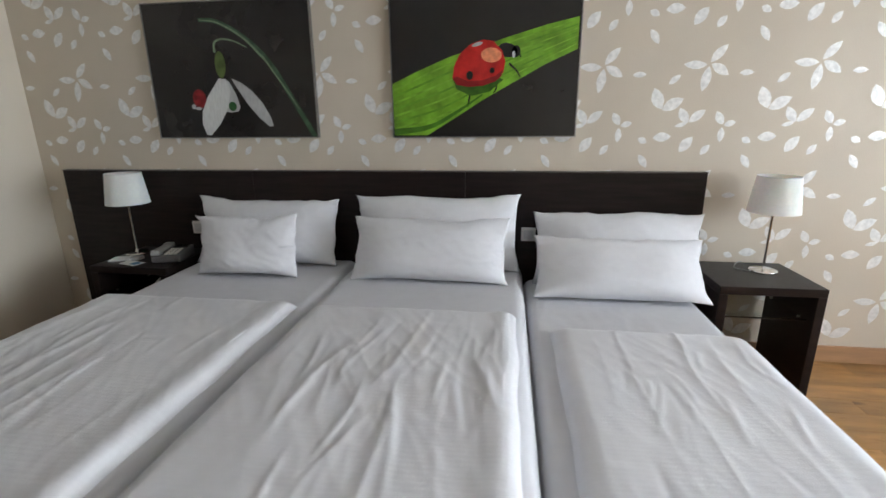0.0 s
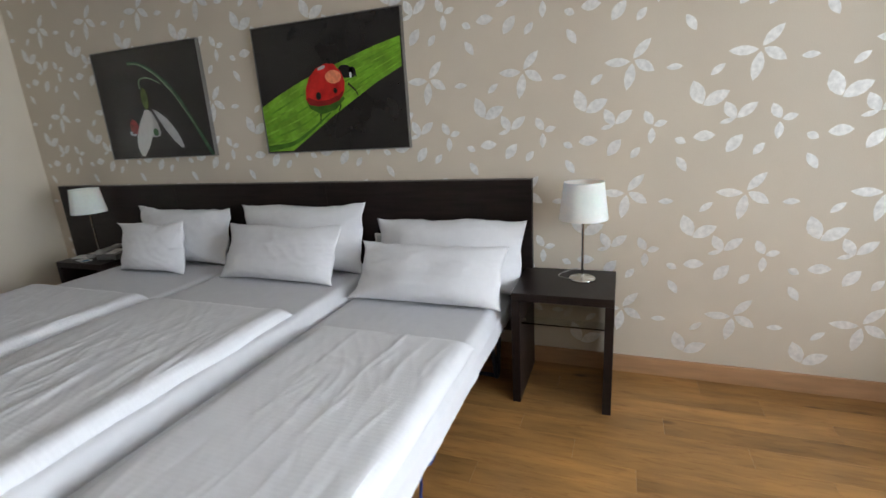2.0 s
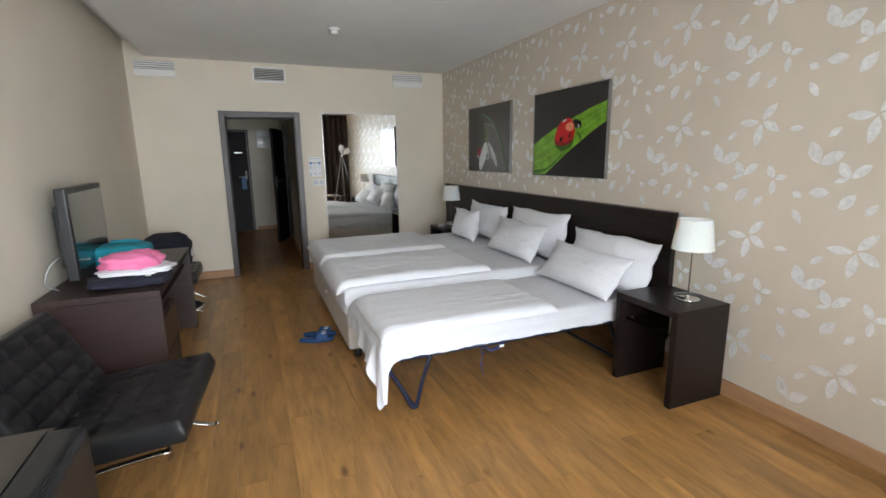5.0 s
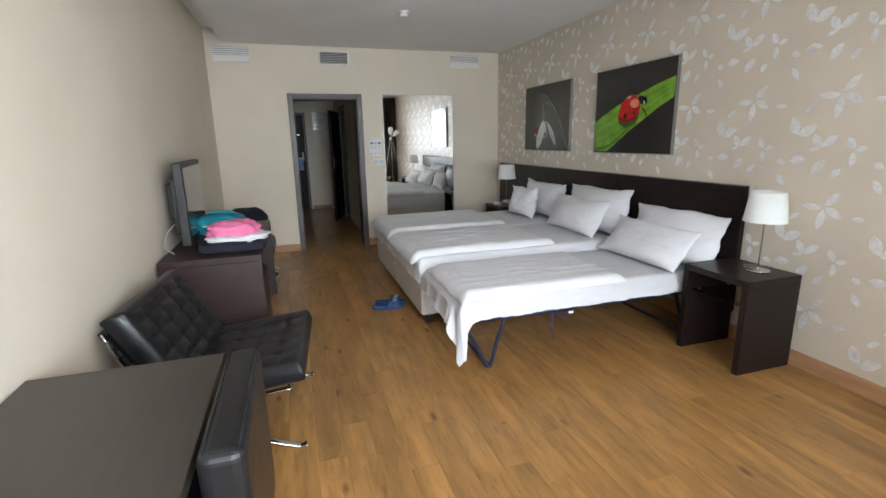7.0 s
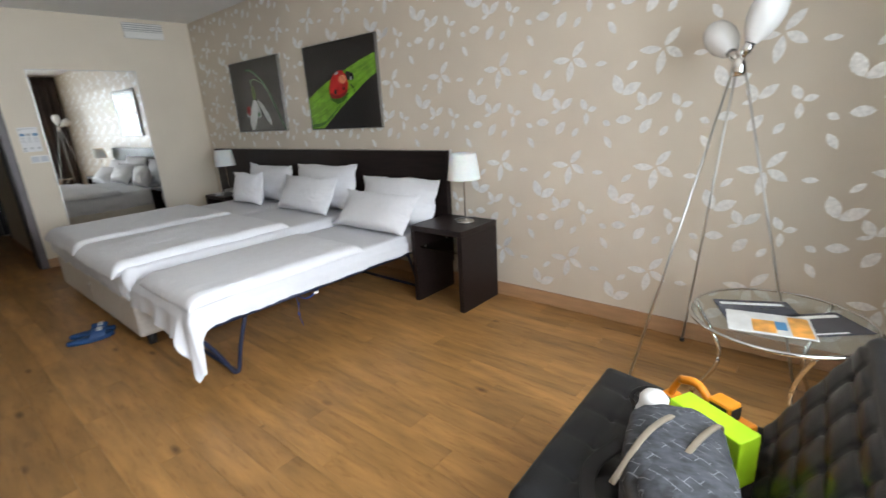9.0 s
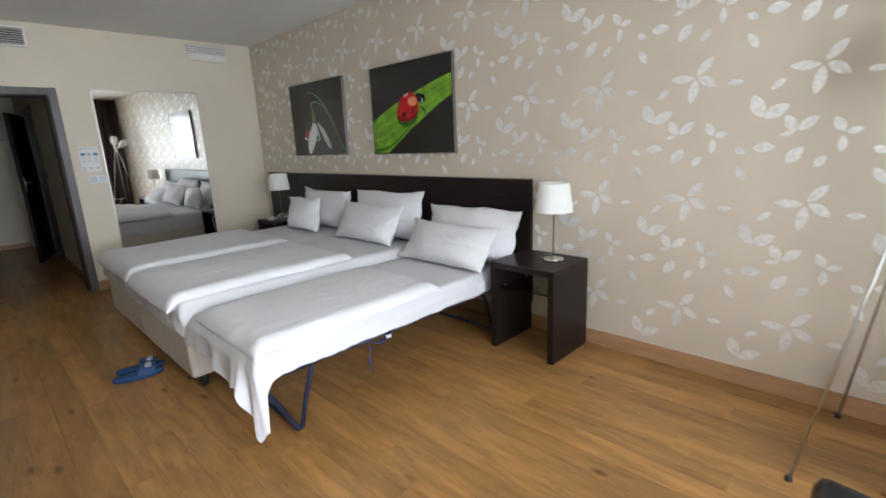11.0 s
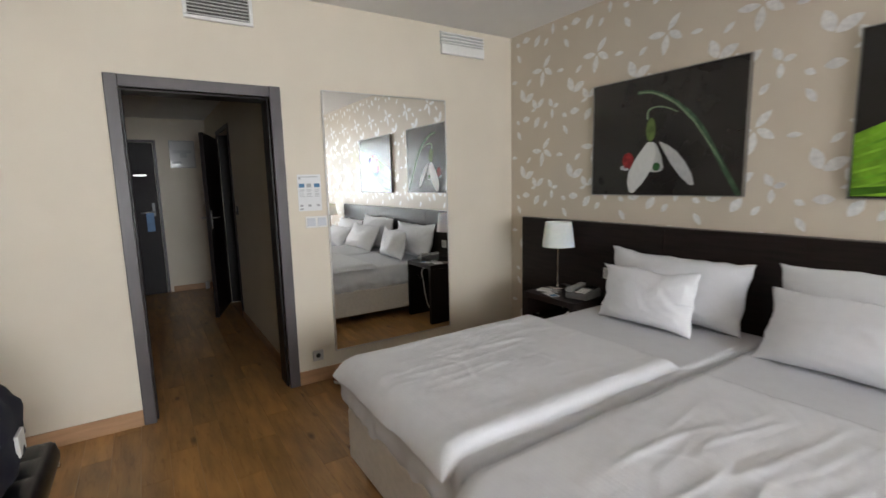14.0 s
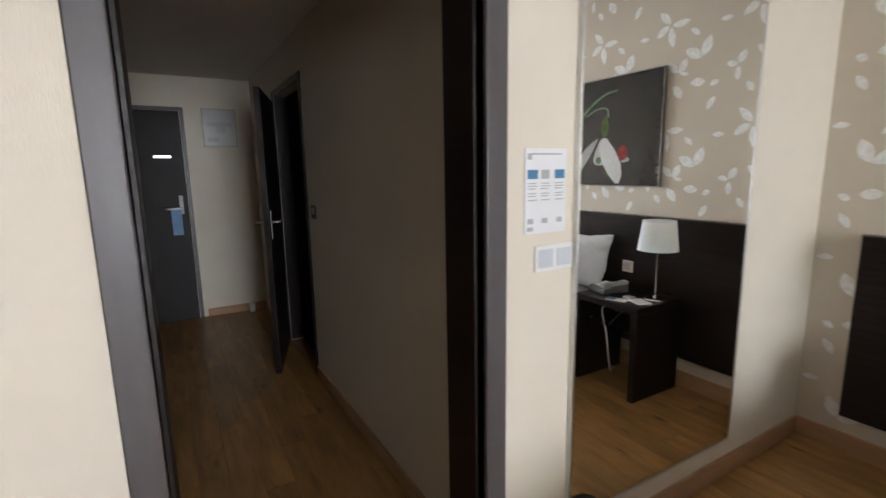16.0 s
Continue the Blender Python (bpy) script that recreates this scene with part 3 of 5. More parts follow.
def grille(name, y0, y1, z0, z1, label, dark):
    g = thing(name, (XW, (y0 + y1) / 2, z0), label, "vent", "air vents")
    w, h = (y1 - y0) / 2, z1 - z0
    f = 0.022
    boxes("frame", [((0.001, -w, 0), (0.022, w, f)), ((0.001, -w, h - f), (0.022, w, h)), ((0.001, -w, f), (0.022, -w + f, h - f)), ((0.001, w - f, f), (0.022, w, h - f))], WHITEP, g, 0.004)
    box("duct", (0.0012, -w + f, f), (0.004, w - f, h - f), DARKV if dark else WHITEP, g, 0)
    n = 7
    for k in range(n):
        z = f + (h - 2 * f) * (k + 0.5) / n
        m = pose(0.012, 0, z, 0, 28, 0)
        box("slat", (-0.008, -w + f, -0.0016), (0.008, w - f, 0.0016), WHITEP, g, 0, m)


grille("air_vent", 0.09, 0.485, 2.455, 2.64, "white framed air grille with grey slats", True)
for a, b in ((1.905, 2.33), (-1.165, -0.755)):
    g = thing("supply_vent", (XW, (a + b) / 2, 2.468), "white slatted air diffuser box under the ceiling", "vent", "air vents")
    w = (b - a) / 2
    box("body", (0.001, -w, 0), (0.03, w, 0.075), WHITEP, g, 0.004)
    for k in range(4):
        box("slat", (0.001, -w, 0.082 + 0.024 * k), (0.026, w, 0.094 + 0.024 * k), WHITEP, g, 0.002)
    box("back", (0.0005, -w, 0.075), (0.003, w, 0.175), GREYP, g, 0)

smoke = thing("smoke_detector", (-1.08, 0.79, ZC), "small white smoke detector on the ceiling", "detector")
lathe("base", [(0.0, 0.0), (0.052, 0.0), (0.052, -0.014), (0.047, -0.02)], WHITEP, smoke)
lathe("cap", [(0.036, -0.02), (0.036, -0.045), (0.03, -0.052), (0.0, -0.053)], WHITEP, smoke)

# ---- hall ----
DOORDARK = mat("dark_door_laminate", (0.02, 0.016, 0.016), 0.5, var=0.08, scale=5, stretch=(6, 6, 1))
DOORDARK.node_tree.nodes["Principled BSDF"].inputs["Specular IOR Level"].default_value = 0.2
ed = tagged(new("door_1"), "closed grey-brown entry door with a steel handle", "door", kind="structure")
ed.location = (HX, -0.47, 0)
box("leaf", (0.002, -0.42, 0.006), (0.035, 0.42, 2.06), DOORDARK, ed, 0.003)
boxes("frame", [((0.001, 0.425, 0), (0.02, 0.46, 2.1)), ((0.001, -0.46, 0), (0.02, -0.425, 2.1)), ((0.001, -0.425, 2.065), (0.02, 0.425, 2.1))], DOORGREY, ed)
box("lock_plate", (0.036, 0.345, 1.08), (0.042, 0.38, 1.26), GREYP, ed, 0.004)
tube("handle", smooth_line([(0.04, 0.36, 1.14), (0.09, 0.36, 1.14), (0.098, 0.33, 1.14), (0.098, 0.21, 1.135)], 12), 0.01, STEEL, ed)
# bright steel strip added for the slot of light glinting on the leaf
box("glint_strip", (0.036, 0.17, 1.62), (0.04, 0.32, 1.645), STEEL, ed, 0.002)
tag = thing("door_hanger", (HX + 0.09, -0.16, 0.86), "blue card hanger on the entry door handle", "hanger")
box("card", (0, -0.045, 0), (0.003, 0.045, 0.26), plain("blue_card", (0.10, 0.22, 0.42), 0.5, 0.15), tag, 0.001)
tag.location.z = 0.88
plan = thing("escape_plan", (HX, 0.30, 1.73), "framed escape plan with glossy glass on the hall wall", "notice")
box("frame", (0.001, -0.155, 0), (0.016, 0.155, 0.37), GREYP, plan, 0.003)
box("sheet", (0.0165, -0.145, 0.012), (0.019, 0.145, 0.358), mat("plan_paper_under_glass", (0.5, 0.5, 0.48), 0.3, var=0.05, coat=1.0), plan, 0)
boxes("plan_drawing", [((0.0192, -0.11, 0.2), (0.0198, 0.11, 0.24)), ((0.0192, -0.03, 0.14), (0.0198, 0.05, 0.2)), ((0.0192, -0.12, 0.05), (0.0198, -0.02, 0.09))], INKG, plan, 0)
bd = tagged(new("door_2"), "dark bathroom door standing ajar into the hall", "door", kind="structure")
bd.matrix_basis = pose(-6.04, HN - 0.004, 0, 0, 0, -17.5)
box("leaf", (0.0, -0.04, 0.008), (0.76, 0.0, 2.03), WENGE, bd, 0.003)
for s, y in ((-1, -0.04), (1, 0.0)):
    box("rose", (0.675, min(y, y + s * 0.008), 1.0), (0.715, max(y, y + s * 0.008), 1.2), STEEL, bd, 0.003)
    tube("handle", smooth_line([(0.695, y, 1.12), (0.695, y + s * 0.05, 1.12), (0.67, y + s * 0.058, 1.12), (0.57, y + s * 0.058, 1.118)], 12), 0.009, STEEL, bd)
# the first two boxes are dark linings added to keep the lit jambs black
bdf = structure(boxes("bathroom_door_frame", [((-6.039, HN + 0.002, 0), (-6.02, HN + 0.104, 2.075)), ((-5.22, HN + 0.002, 0), (-5.201, HN + 0.104, 2.075)), ((-5.20, HN - 0.012, 0), (-5.15, HN, 2.12)), ((-6.09, HN - 0.012, 0), (-6.045, HN - 0.001, 2.12)), ((-6.045, HN - 0.012, 2.07), (-5.20, HN - 0.001, 2.12))], WENGE), "dark bathroom door frame", "door frame")
hs = thing("card_switch", (-5.0, HN, 1.16), "small dark key card switch on the hall wall", "switch")
box("plate", (-0.045, -0.012, 0), (0.045, -0.001, 0.09), BLACKP, hs, 0.003)
box("slot", (-0.02, -0.016, 0.03), (0.025, -0.0125, 0.075), STEEL, hs, 0.002)
hsk = thing("door_stopper", (HX + 0.07, 0.45, 0), "small white cylinder door stop on the hall floor", "door stop")
lathe("body", [(0, 0.0), (0.028, 0.0), (0.028, 0.09), (0.02, 0.1), (0, 0.1)], WHITEP, hsk, 20)

# ---- headboard and bedside ----
hb = thing("headboard", (-0.786, 2.645, 0), "long dark wenge headboard panel on the wall", "headboard")
for a, b in ((-2.014, -0.672), (-0.6705, 0.6705), (0.672, 2.014)):
    box("panel", (a, -0.045, 0.205), (b, 0, 1.122), WENGE, hb, 0.003)
boxes("edge", [((-2.017, -0.0475, 1.1225), (2.017, 0.0, 1.127))], plain("headboard_edge", (0.10, 0.085, 0.075), 0.4), hb, 0.0015)
for x in (0.265, -1.87):
    o = thing("bedside_socket", (x, 2.6, 0.715), "white socket plate on the dark headboard", "socket", "bedside sockets")
    box("plate", (-0.042, -0.011, 0), (0.042, -0.0, 0.082), WHITEP, o, 0.003)
    box("insert", (-0.028, -0.0135, 0.014), (0.028, -0.0115, 0.068), plain("socket_insert", (0.6, 0.6, 0.6), 0.4, 0.03, bump=0), o, 0.002)


def nightstand(at, label):
    n = thing("nightstand", at, label, "nightstand", "bedside tables")
    t = 0.042
    box("top", (-0.245, -0.22, 0.571), (0.245, 0.22, 0.613), WENGE, n, 0.003)
    box("side", (-0.245, -0.22, 0), (-0.245 + t, 0.22, 0.5705), WENGE, n, 0.003)
    box("side", (0.245 - t, -0.22, 0), (0.245, 0.22, 0.5705), WENGE, n, 0.003)
    box("shelf", (-0.245 + t + 0.001, -0.17, 0.43), (0.245 - t - 0.001, 0.20, 0.438), CLEAR, n, 0.001)
    for s, y in ((-1, -0.12), (1, -0.12), (-1, 0.14), (1, 0.14)):
        box("shelf_peg", (s * 0.196 - 0.006, y, 0.42), (s * 0.196 + 0.006, y + 0.012, 0.4295), STEEL, n, 0.001)
    return n


ns = nightstand((1.437, 2.398, 0), "dark wenge nightstand with a glass shelf")
copy_thing(ns, pose(-2.045, 2.375, 0))


def table_lamp(at):
    l = thing("table_lamp", at, "chrome table lamp with a white drum shade", "lamp", "bedside lamps")
    lathe("base", [(0, 0), (0.068, 0), (0.068, 0.008), (0.062, 0.012), (0.02, 0.014), (0.009, 0.022), (0.007, 0.03)], CHROME, l)
    lathe("stem", [(0.0065, 0.03), (0.0065, 0.37), (0.012, 0.375), (0.012, 0.40), (0, 0.40)], CHROME, l, 14)
    lathe("shade", [(0.122, 0.325), (0.098, 0.512), (0.0965, 0.512), (0.1205, 0.325), (0.122, 0.325)], SHADE, l, 40)
    lathe("shade_ring", [(0.098, 0.5095), (0.0995, 0.5135), (0.096, 0.5135), (0.0955, 0.5095)], WHITEP, l, 40)
    bm = bmesh.new()
    for k in range(3):
        bm_box(bm, (0.0, -0.0015, 0.4), (0.111, 0.0015, 0.403), 0, 1, pose(0, 0, 0, 0, 0, 120 * k))
    from_bm("spider", bm, STEEL, l)
    return l


tl = table_lamp((1.515, 2.455, 0.613))
copy_thing(tl, pose(-2.21, 2.435, 0.613))
cable = thing("lamp_cable", (1.42, 2.5, 0.613), "thin white lamp cable on the nightstand", "cable")
tube("cord", smooth_line([(0.03, -0.06, 0.004), (-0.03, -0.02, 0.004), (0.0, 0.06, 0.004), (0.06, 0.12, 0.004), (0.08, 0.138, -0.05)], 20), 0.0022, GREYP, cable, 6)
cord2 = thing("phone_cable", (-1.98, 2.3, 0.0), "white telephone cable looping under the nightstand", "cable")
tube("cord", smooth_line([(0.12, 0.28, 0.45), (0.05, -0.02, 0.52), (-0.02, -0.06, 0.36), (-0.02, -0.02, 0.14), (0.06, 0.1, 0.02), (0.12, 0.2, 0.008)], 30), 0.006, WHITEP, cord2, 8)

ph = thing("telephone", (-1.90, 2.36, 0.613), "grey desk telephone with handset on the nightstand", "telephone", rz=12)
bm = bmesh.new()
vs = bm_box(bm, (-0.085, -0.10, 0), (0.085, 0.10, 0.04), 0.008)
for v in bm.verts:
    if v.co.z > 0.02:
        v.co.z += 0.022 * (v.co.y + 0.1) / 0.2
from_bm("body", bm, plain("phone_dark_grey", (0.13, 0.13, 0.13), 0.4, 0.05), ph)
bm = bmesh.new()
bm_box(bm, (-0.082, -0.098, 0.052), (-0.032, 0.10, 0.075), 0.01, 3)
bm_box(bm, (-0.084, -0.1, 0.044), (-0.03, -0.05, 0.068), 0.008, 3)
bm_box(bm, (-0.084, 0.055, 0.06), (-0.03, 0.105, 0.08), 0.008, 3)
from_bm("handset", bm, plain("phone_light_grey", (0.34, 0.34, 0.33), 0.35, 0.04), ph)
boxes("keys", [((-0.015 + 0.026 * i, -0.075 + 0.026 * j, 0.043 + 0.003 * j), (0.003 + 0.026 * i, -0.058 + 0.026 * j, 0.05 + 0.003 * j)) for i in range(3) for j in range(4)], WHITEP, ph, 0.001)
box("display", (-0.015, 0.04, 0.055), (0.07, 0.085, 0.064), SCREEN, ph, 0.001)
PAPERW = plain("white_card", (0.72, 0.72, 0.70), 0.5, 0.03, bump=0)
for k, (x, y, rz, w, h, name, lab) in enumerate([(-2.20, 2.30, 20, 0.12, 0.09, "note_pad", "white note pad on the nightstand"), (-2.08, 2.23, -15, 0.13, 0.07, "hotel_card", "white and blue card on the nightstand"), (-2.11, 2.31, 5, 0.06, 0.05, "card_holder", "small grey card holder on the nightstand")]):
    c = thing(name, (x, y, 0.6132), lab, "stationery", rz=rz)
    box("sheet", (-w / 2, -h / 2, 0), (w / 2, h / 2, (0.008, 0.003, 0.018)[k]), (PAPERW, PAPERW, GREYP)[k], c, 0.001)
    if k == 1:
        box("print", (0.01, -h / 2 + 0.01, 0.0031), (w / 2 - 0.005, h / 2 - 0.01, 0.0036), INKB, c, 0)


# ---- beds ----
def wrinkles(x, y, seed, amp, along=0.8, freq=8.5):
    """Long soft folds mostly along y, fading in and out."""
    warp = 0.05 * nz(x * 1.6, y * 1.2, seed) + 0.015 * nz(x * 5, y * 4, seed + 3)
    a = nz((x + warp) * freq, y * 1.1 * along, seed + 7)
    b = nz((x * 0.8 + y * 0.45 + warp) * freq * 1.9, (y - x * 0.4) * 2.2, seed + 11)
    mask = max(0.0, min(1.0, 0.25 + 1.5 * nz(x * 1.9, y * 1.2, seed + 17)))
    ridge = (1 - abs(a) * 3.2)
    r2 = (1 - abs(b) * 3.6)
    return amp * (max(0, ridge) ** 2 * mask + 0.30 * max(0, r2) ** 2 * (0.4 + 0.6 * mask)) + amp * 0.6 * nz(x * 3.4, y * 3, seed) + amp * 0.25 * nz(x * 9, y * 6, seed + 2)


def crease_set(x0, x1, y0, y1, n, seed, reach, size):
    """Thin pressed creases scattered over a cover: place, length, slant, height and width of each."""
    rnd = random.Random(seed)
    return [(rnd.uniform(x0, x1), rnd.uniform(y0, y1), reach * rnd.uniform(0.5, 1.2), rnd.uniform(-0.22, 0.22), size * rnd.uniform(0.5, 1.1) * rnd.choice((1, 1, -0.7)), rnd.uniform(0.009, 0.016)) for _ in range(n)]


def creases_at(x, y, marks, seed):
    s = 0.0
    for cx, cy, ln, slant, a, w in marks:
        f = 1 - ((y - cy) / ln) ** 2
        if f > 0:
            d = (x - cx - slant * (y - cy) - 0.03 * nz(y * 3.5, cx * 9, seed)) / w
            if abs(d) < 3:
                s += a * f * math.exp(-d * d)
    return s


def quilt(name, x0, x1, y0, y1, z, h, parent, seed, amp, edge=0.05, lift=0.0, skew=0.0, material=None, marks=(), droop=0.0):
    """A soft rectangular cover: flat below, puffed and creased above, with rounded irregular edges."""
    nu, nv = 150, 120

    def shape(u, v):
        def prof(t, w):
            d = min(t, 1 - t) * w
            return math.sqrt(max(0, 1 - max(0, 1 - d / edge) ** 2))
        x = x0 + (x1 - x0) * u
        y = y0 + (y1 - y0) * v
        return x, y, prof(u, x1 - x0) * prof(v, y1 - y0)

    def top(u, v):
        u2, v2 = 0.5 - 0.5 * math.cos(math.pi * u) * (1 - 0.35 * math.sin(math.pi * u) ** 2), 0.5 - 0.5 * math.cos(math.pi * v) * (1 - 0.35 * math.sin(math.pi * v) ** 2)
        x, y, p = shape(u2, v2)
        j = 0.012 * nz(y * 4, seed) if u2 < 0.05 or u2 > 0.95 else 0
        k = 0.012 * nz(x * 4, seed + 5) if v2 < 0.05 or v2 > 0.95 else 0
        puff = lift * max(0, 1 - (1 - u2) * (x1 - x0) / 0.13) * (1 if u2 < 0.985 else 0.8)
        return (x + j + skew * (v2 - 0.5), y + k, z + h * p + p * (wrinkles(x, y, seed, amp) + creases_at(x, y, marks, seed) + puff) - droop * max(0, 1 - (y - y0) / 0.12) ** 2 * (1 + 0.35 * nz(x * 5, seed + 8)))
    verts = [top(i / nu, j / nv) for j in range(nv + 1) for i in range(nu + 1)]
    faces = [(j * (nu + 1) + i, j * (nu + 1) + i + 1, (j + 1) * (nu + 1) + i + 1, (j + 1) * (nu + 1) + i) for j in range(nv) for i in range(nu)]
    ring = [i for i in range(nu + 1)] + [(j + 1) * (nu + 1) - 1 for j in range(1, nv + 1)] + [nv * (nu + 1) + i for i in range(nu - 1, -1, -1)] + [j * (nu + 1) for j in range(nv - 1, 0, -1)]
    faces.append(tuple(ring[::-1]))
    return ob_mesh(name, verts, faces, material or LINEN, parent, True)


def pillow(name, at, w, h, t, lean, rz, seed, label):
    """A stuffed pillow standing on its long edge and leaning back: ears at the corners, creases in the middle."""
    p = thing(name, at, label, "pillow", "bed pillows", rz)
    nu, nv = 60, 44
    verts, faces = [], []
    for side in (1, -1):
        for j in range(nv + 1):
            for i in range(nu + 1):
                a, b = 2 * i / nu - 1, 2 * j / nv - 1
                pinch = 0.045 * (1 - abs(a) ** 3) * (abs(b) ** 4) * 1.1
                pinch2 = 0.05 * (1 - abs(b) ** 3) * (abs(a) ** 4)
                x = a * w / 2 * (1 - pinch2 * 1.2) + 0.01 * nz(b * 2, seed, a)
                z = (b * (1 - pinch * 1.6) + 1) * h / 2 + (0.022 * nz(a * 1.7, seed + 2, b) + 0.006 * nz(a * 7, seed, b * 2)) * (1 if b > 0 else 0.2)
                f = max(0, 1 - abs(a) ** 2.8) ** 0.85 * max(0, 1 - abs(b) ** (2.2 if b > 0 else 3.6)) ** 0.7 * (1 - 0.2 * b)
                rim = max(abs(a), abs(b)) ** 5
                cre = 0.014 * nz(a * 1.6, b * 1.3, seed) + 0.004 * max(0, 1 - 2.5 * abs(nz(a * 4 + b * 2, b * 2 - a, seed + 5))) + 0.002 * max(0, 1 - 3 * abs(nz(a * 2.4 - b * 3.1, b * 1.2 + a * 2, seed + 9)))
                pucker = 0.010 * rim * (1 - abs(a * b)) * nz(a * 9, b * 9, seed + 13)
                y = -side * f * (t / 2 + cre * (1 if side > 0 else 0.3)) + pucker + 0.022 * abs(a) ** 6 * nz(b * 2.6, seed + 4, a)
                verts.append((x, y - 0.02 * (b * b), z))
    n = (nu + 1) * (nv + 1)
    for s in (0, 1):
        for j in range(nv):
            for i in range(nu):
                q = [s * n + j * (nu + 1) + i, s * n + j * (nu + 1) + i + 1, s * n + (j + 1) * (nu + 1) + i + 1, s * n + (j + 1) * (nu + 1) + i]
                faces.append(tuple(q if s == 0 else q[::-1]))
    m = pose(0, 0, 0, -lean, 0, 0)
    verts = [m @ Vector(v) for v in verts]
    low = min(v.z for v in verts)
    verts = [(v.x, v.y, v.z - low) for v in verts]
    bm = bmesh.new()
    vs = [bm.verts.new(v) for v in verts]
    for f in faces:
        bm.faces.new([vs[k] for k in f])
    bmesh.ops.remove_doubles(bm, verts=bm.verts, dist=0.0008)
    from_bm("case", bm, LINEN, p, True)
    return p


BX0, BX1, BXM, BY0, BY1, BZ = -1.80, 0.225, -0.79, 0.52, 2.585, 0.575
for k, (x0, x1) in enumerate(((BX0, BXM - 0.004), (BXM + 0.004, BX1))):
    b = thing("box_spring_bed", ((x0 + x1) / 2, 0, 0), "cream upholstered box spring bed with a white sheet", "bed", "double bed halves")
    w = (x1 - x0) / 2
    box("base", (-w, BY0 + 0.015, 0.09), (w, BY1, 0.36), UPHOL, b, 0.02, seg=3)
    for sx in (-1, 1):
        for y in (BY0 + 0.1, BY1 - 0.1):
            lathe("leg", [(0, 0), (0.028, 0), (0.034, 0.09), (0, 0.09)], BLACKP, b, 16, (sx * (w - 0.09), y, 0))
    if k == 0:
        lathe("button", [(0.0, 0.016), (0.01, 0.014), (0.014, 0.006), (0.012, 0)], STEEL, b, 14).matrix_basis = pose(w - 0.02, BY0 + 0.016, 0.275, 90, 0, 0)

    nu, nv = 60, 110
    verts, faces = [], []
    r = 0.055
    for j in range(nv + 1):
        for i in range(nu + 1):
            a, c = i / nu, j / nv
            x = -w - 0.01 + (2 * w + 0.02) * a
            y = BY0 + (BY1 - BY0) * c
            d = min(a, 1 - a) * 2 * w
            e = min(c, 1 - c) * (BY1 - BY0)
            q = math.sqrt(max(0, 1 - max(0, 1 - d / r) ** 2)) * math.sqrt(max(0, 1 - max(0, 1 - e / r) ** 2))
            verts.append((x, y, BZ - 0.07 + 0.07 * q + 0.35 * wrinkles(x + x0, y, 30 + k, 0.012) * q))
    faces = [(j * (nu + 1) + i, j * (nu + 1) + i + 1, (j + 1) * (nu + 1) + i + 1, (j + 1) * (nu + 1) + i) for j in range(nv) for i in range(nu)]
    ring = [i for i in range(nu + 1)] + [(j + 1) * (nu + 1) - 1 for j in range(1, nv + 1)] + [nv * (nu + 1) + i for i in range(nu - 1, -1, -1)] + [j * (nu + 1) for j in range(nv - 1, 0, -1)]
    steps = 6
    prev = ring
    for s in range(1, steps + 1):
        cur = []
        for t, idx in enumerate(ring):
            x, y, z = verts[idx]
            cx, cy = (0 if abs(x) < w - 0.02 else (1 if x > 0 else -1)), (-1 if y < BY0 + 0.03 else (1 if y > BY1 - 0.03 else 0))
            out = (0.016 * nz(t * 0.09, s * 0.5, 40 + k) + 0.022 * nz(t * 0.21, s * 0.22, 50 + k)) * min(1, s / 2)
            inset = 0.012 * max(0, s - 4)
            drop = (BZ - 0.07 - 0.34) * s / steps
            cur.append(len(verts))
            verts.append((x + cx * (out - inset) * (0.3 if (cx > 0) == (k == 0) else 1), y + cy * (out - inset), z - drop))
        for t in range(len(ring)):
            n2 = (t + 1) % len(ring)
            faces.append((prev[n2], prev[t], cur[t], cur[n2]))
        prev = cur
    ob_mesh("mattress_sheet", verts, faces, SHEET, b, True)

d1 = tagged(quilt("duvet", -1.835, -0.835, 0.49, 1.79, BZ - 0.004, 0.045, None, 3, 0.008, 0.07, 0.014, droop=0.055, marks=crease_set(-1.75, -0.95, 0.6, 1.7, 22, 4, 0.14, 0.0045)), "white cotton duvet folded lengthwise on the bed", "duvet", "duvets")
d2 = tagged(quilt("duvet", -0.745, 0.185, 0.47, 1.77, BZ - 0.004, 0.046, None, 9, 0.009, 0.07, 0.014, droop=0.055, marks=crease_set(-0.55, 0.12, 0.6, 1.5, 34, 8, 0.30, 0.0045)), "white cotton duvet with long creases", "duvet", "duvets")

# folding bed
FX0, FX1, FY0, FY1, FZ = 0.245, 1.11, 0.56, 2.52, 0.51
fb = thing("folding_bed", (0, 0, 0), "dark blue steel folding bed made up with white linen", "bed")
for x in (FX0 + 0.03, FX1 - 0.03):
    tube("rail", [(x, FY0 + 0.03, 0.355), (x, FY1, 0.355)], 0.015, BLUETUBE, fb)
tube("rail", [(FX0 + 0.03, FY0 + 0.03, 0.355), (FX1 - 0.03, FY0 + 0.03, 0.355)], 0.015, BLUETUBE, fb)
tube("rail", [(FX0 + 0.03, FY1, 0.355), (FX1 - 0.03, FY1, 0.355)], 0.015, BLUETUBE, fb)
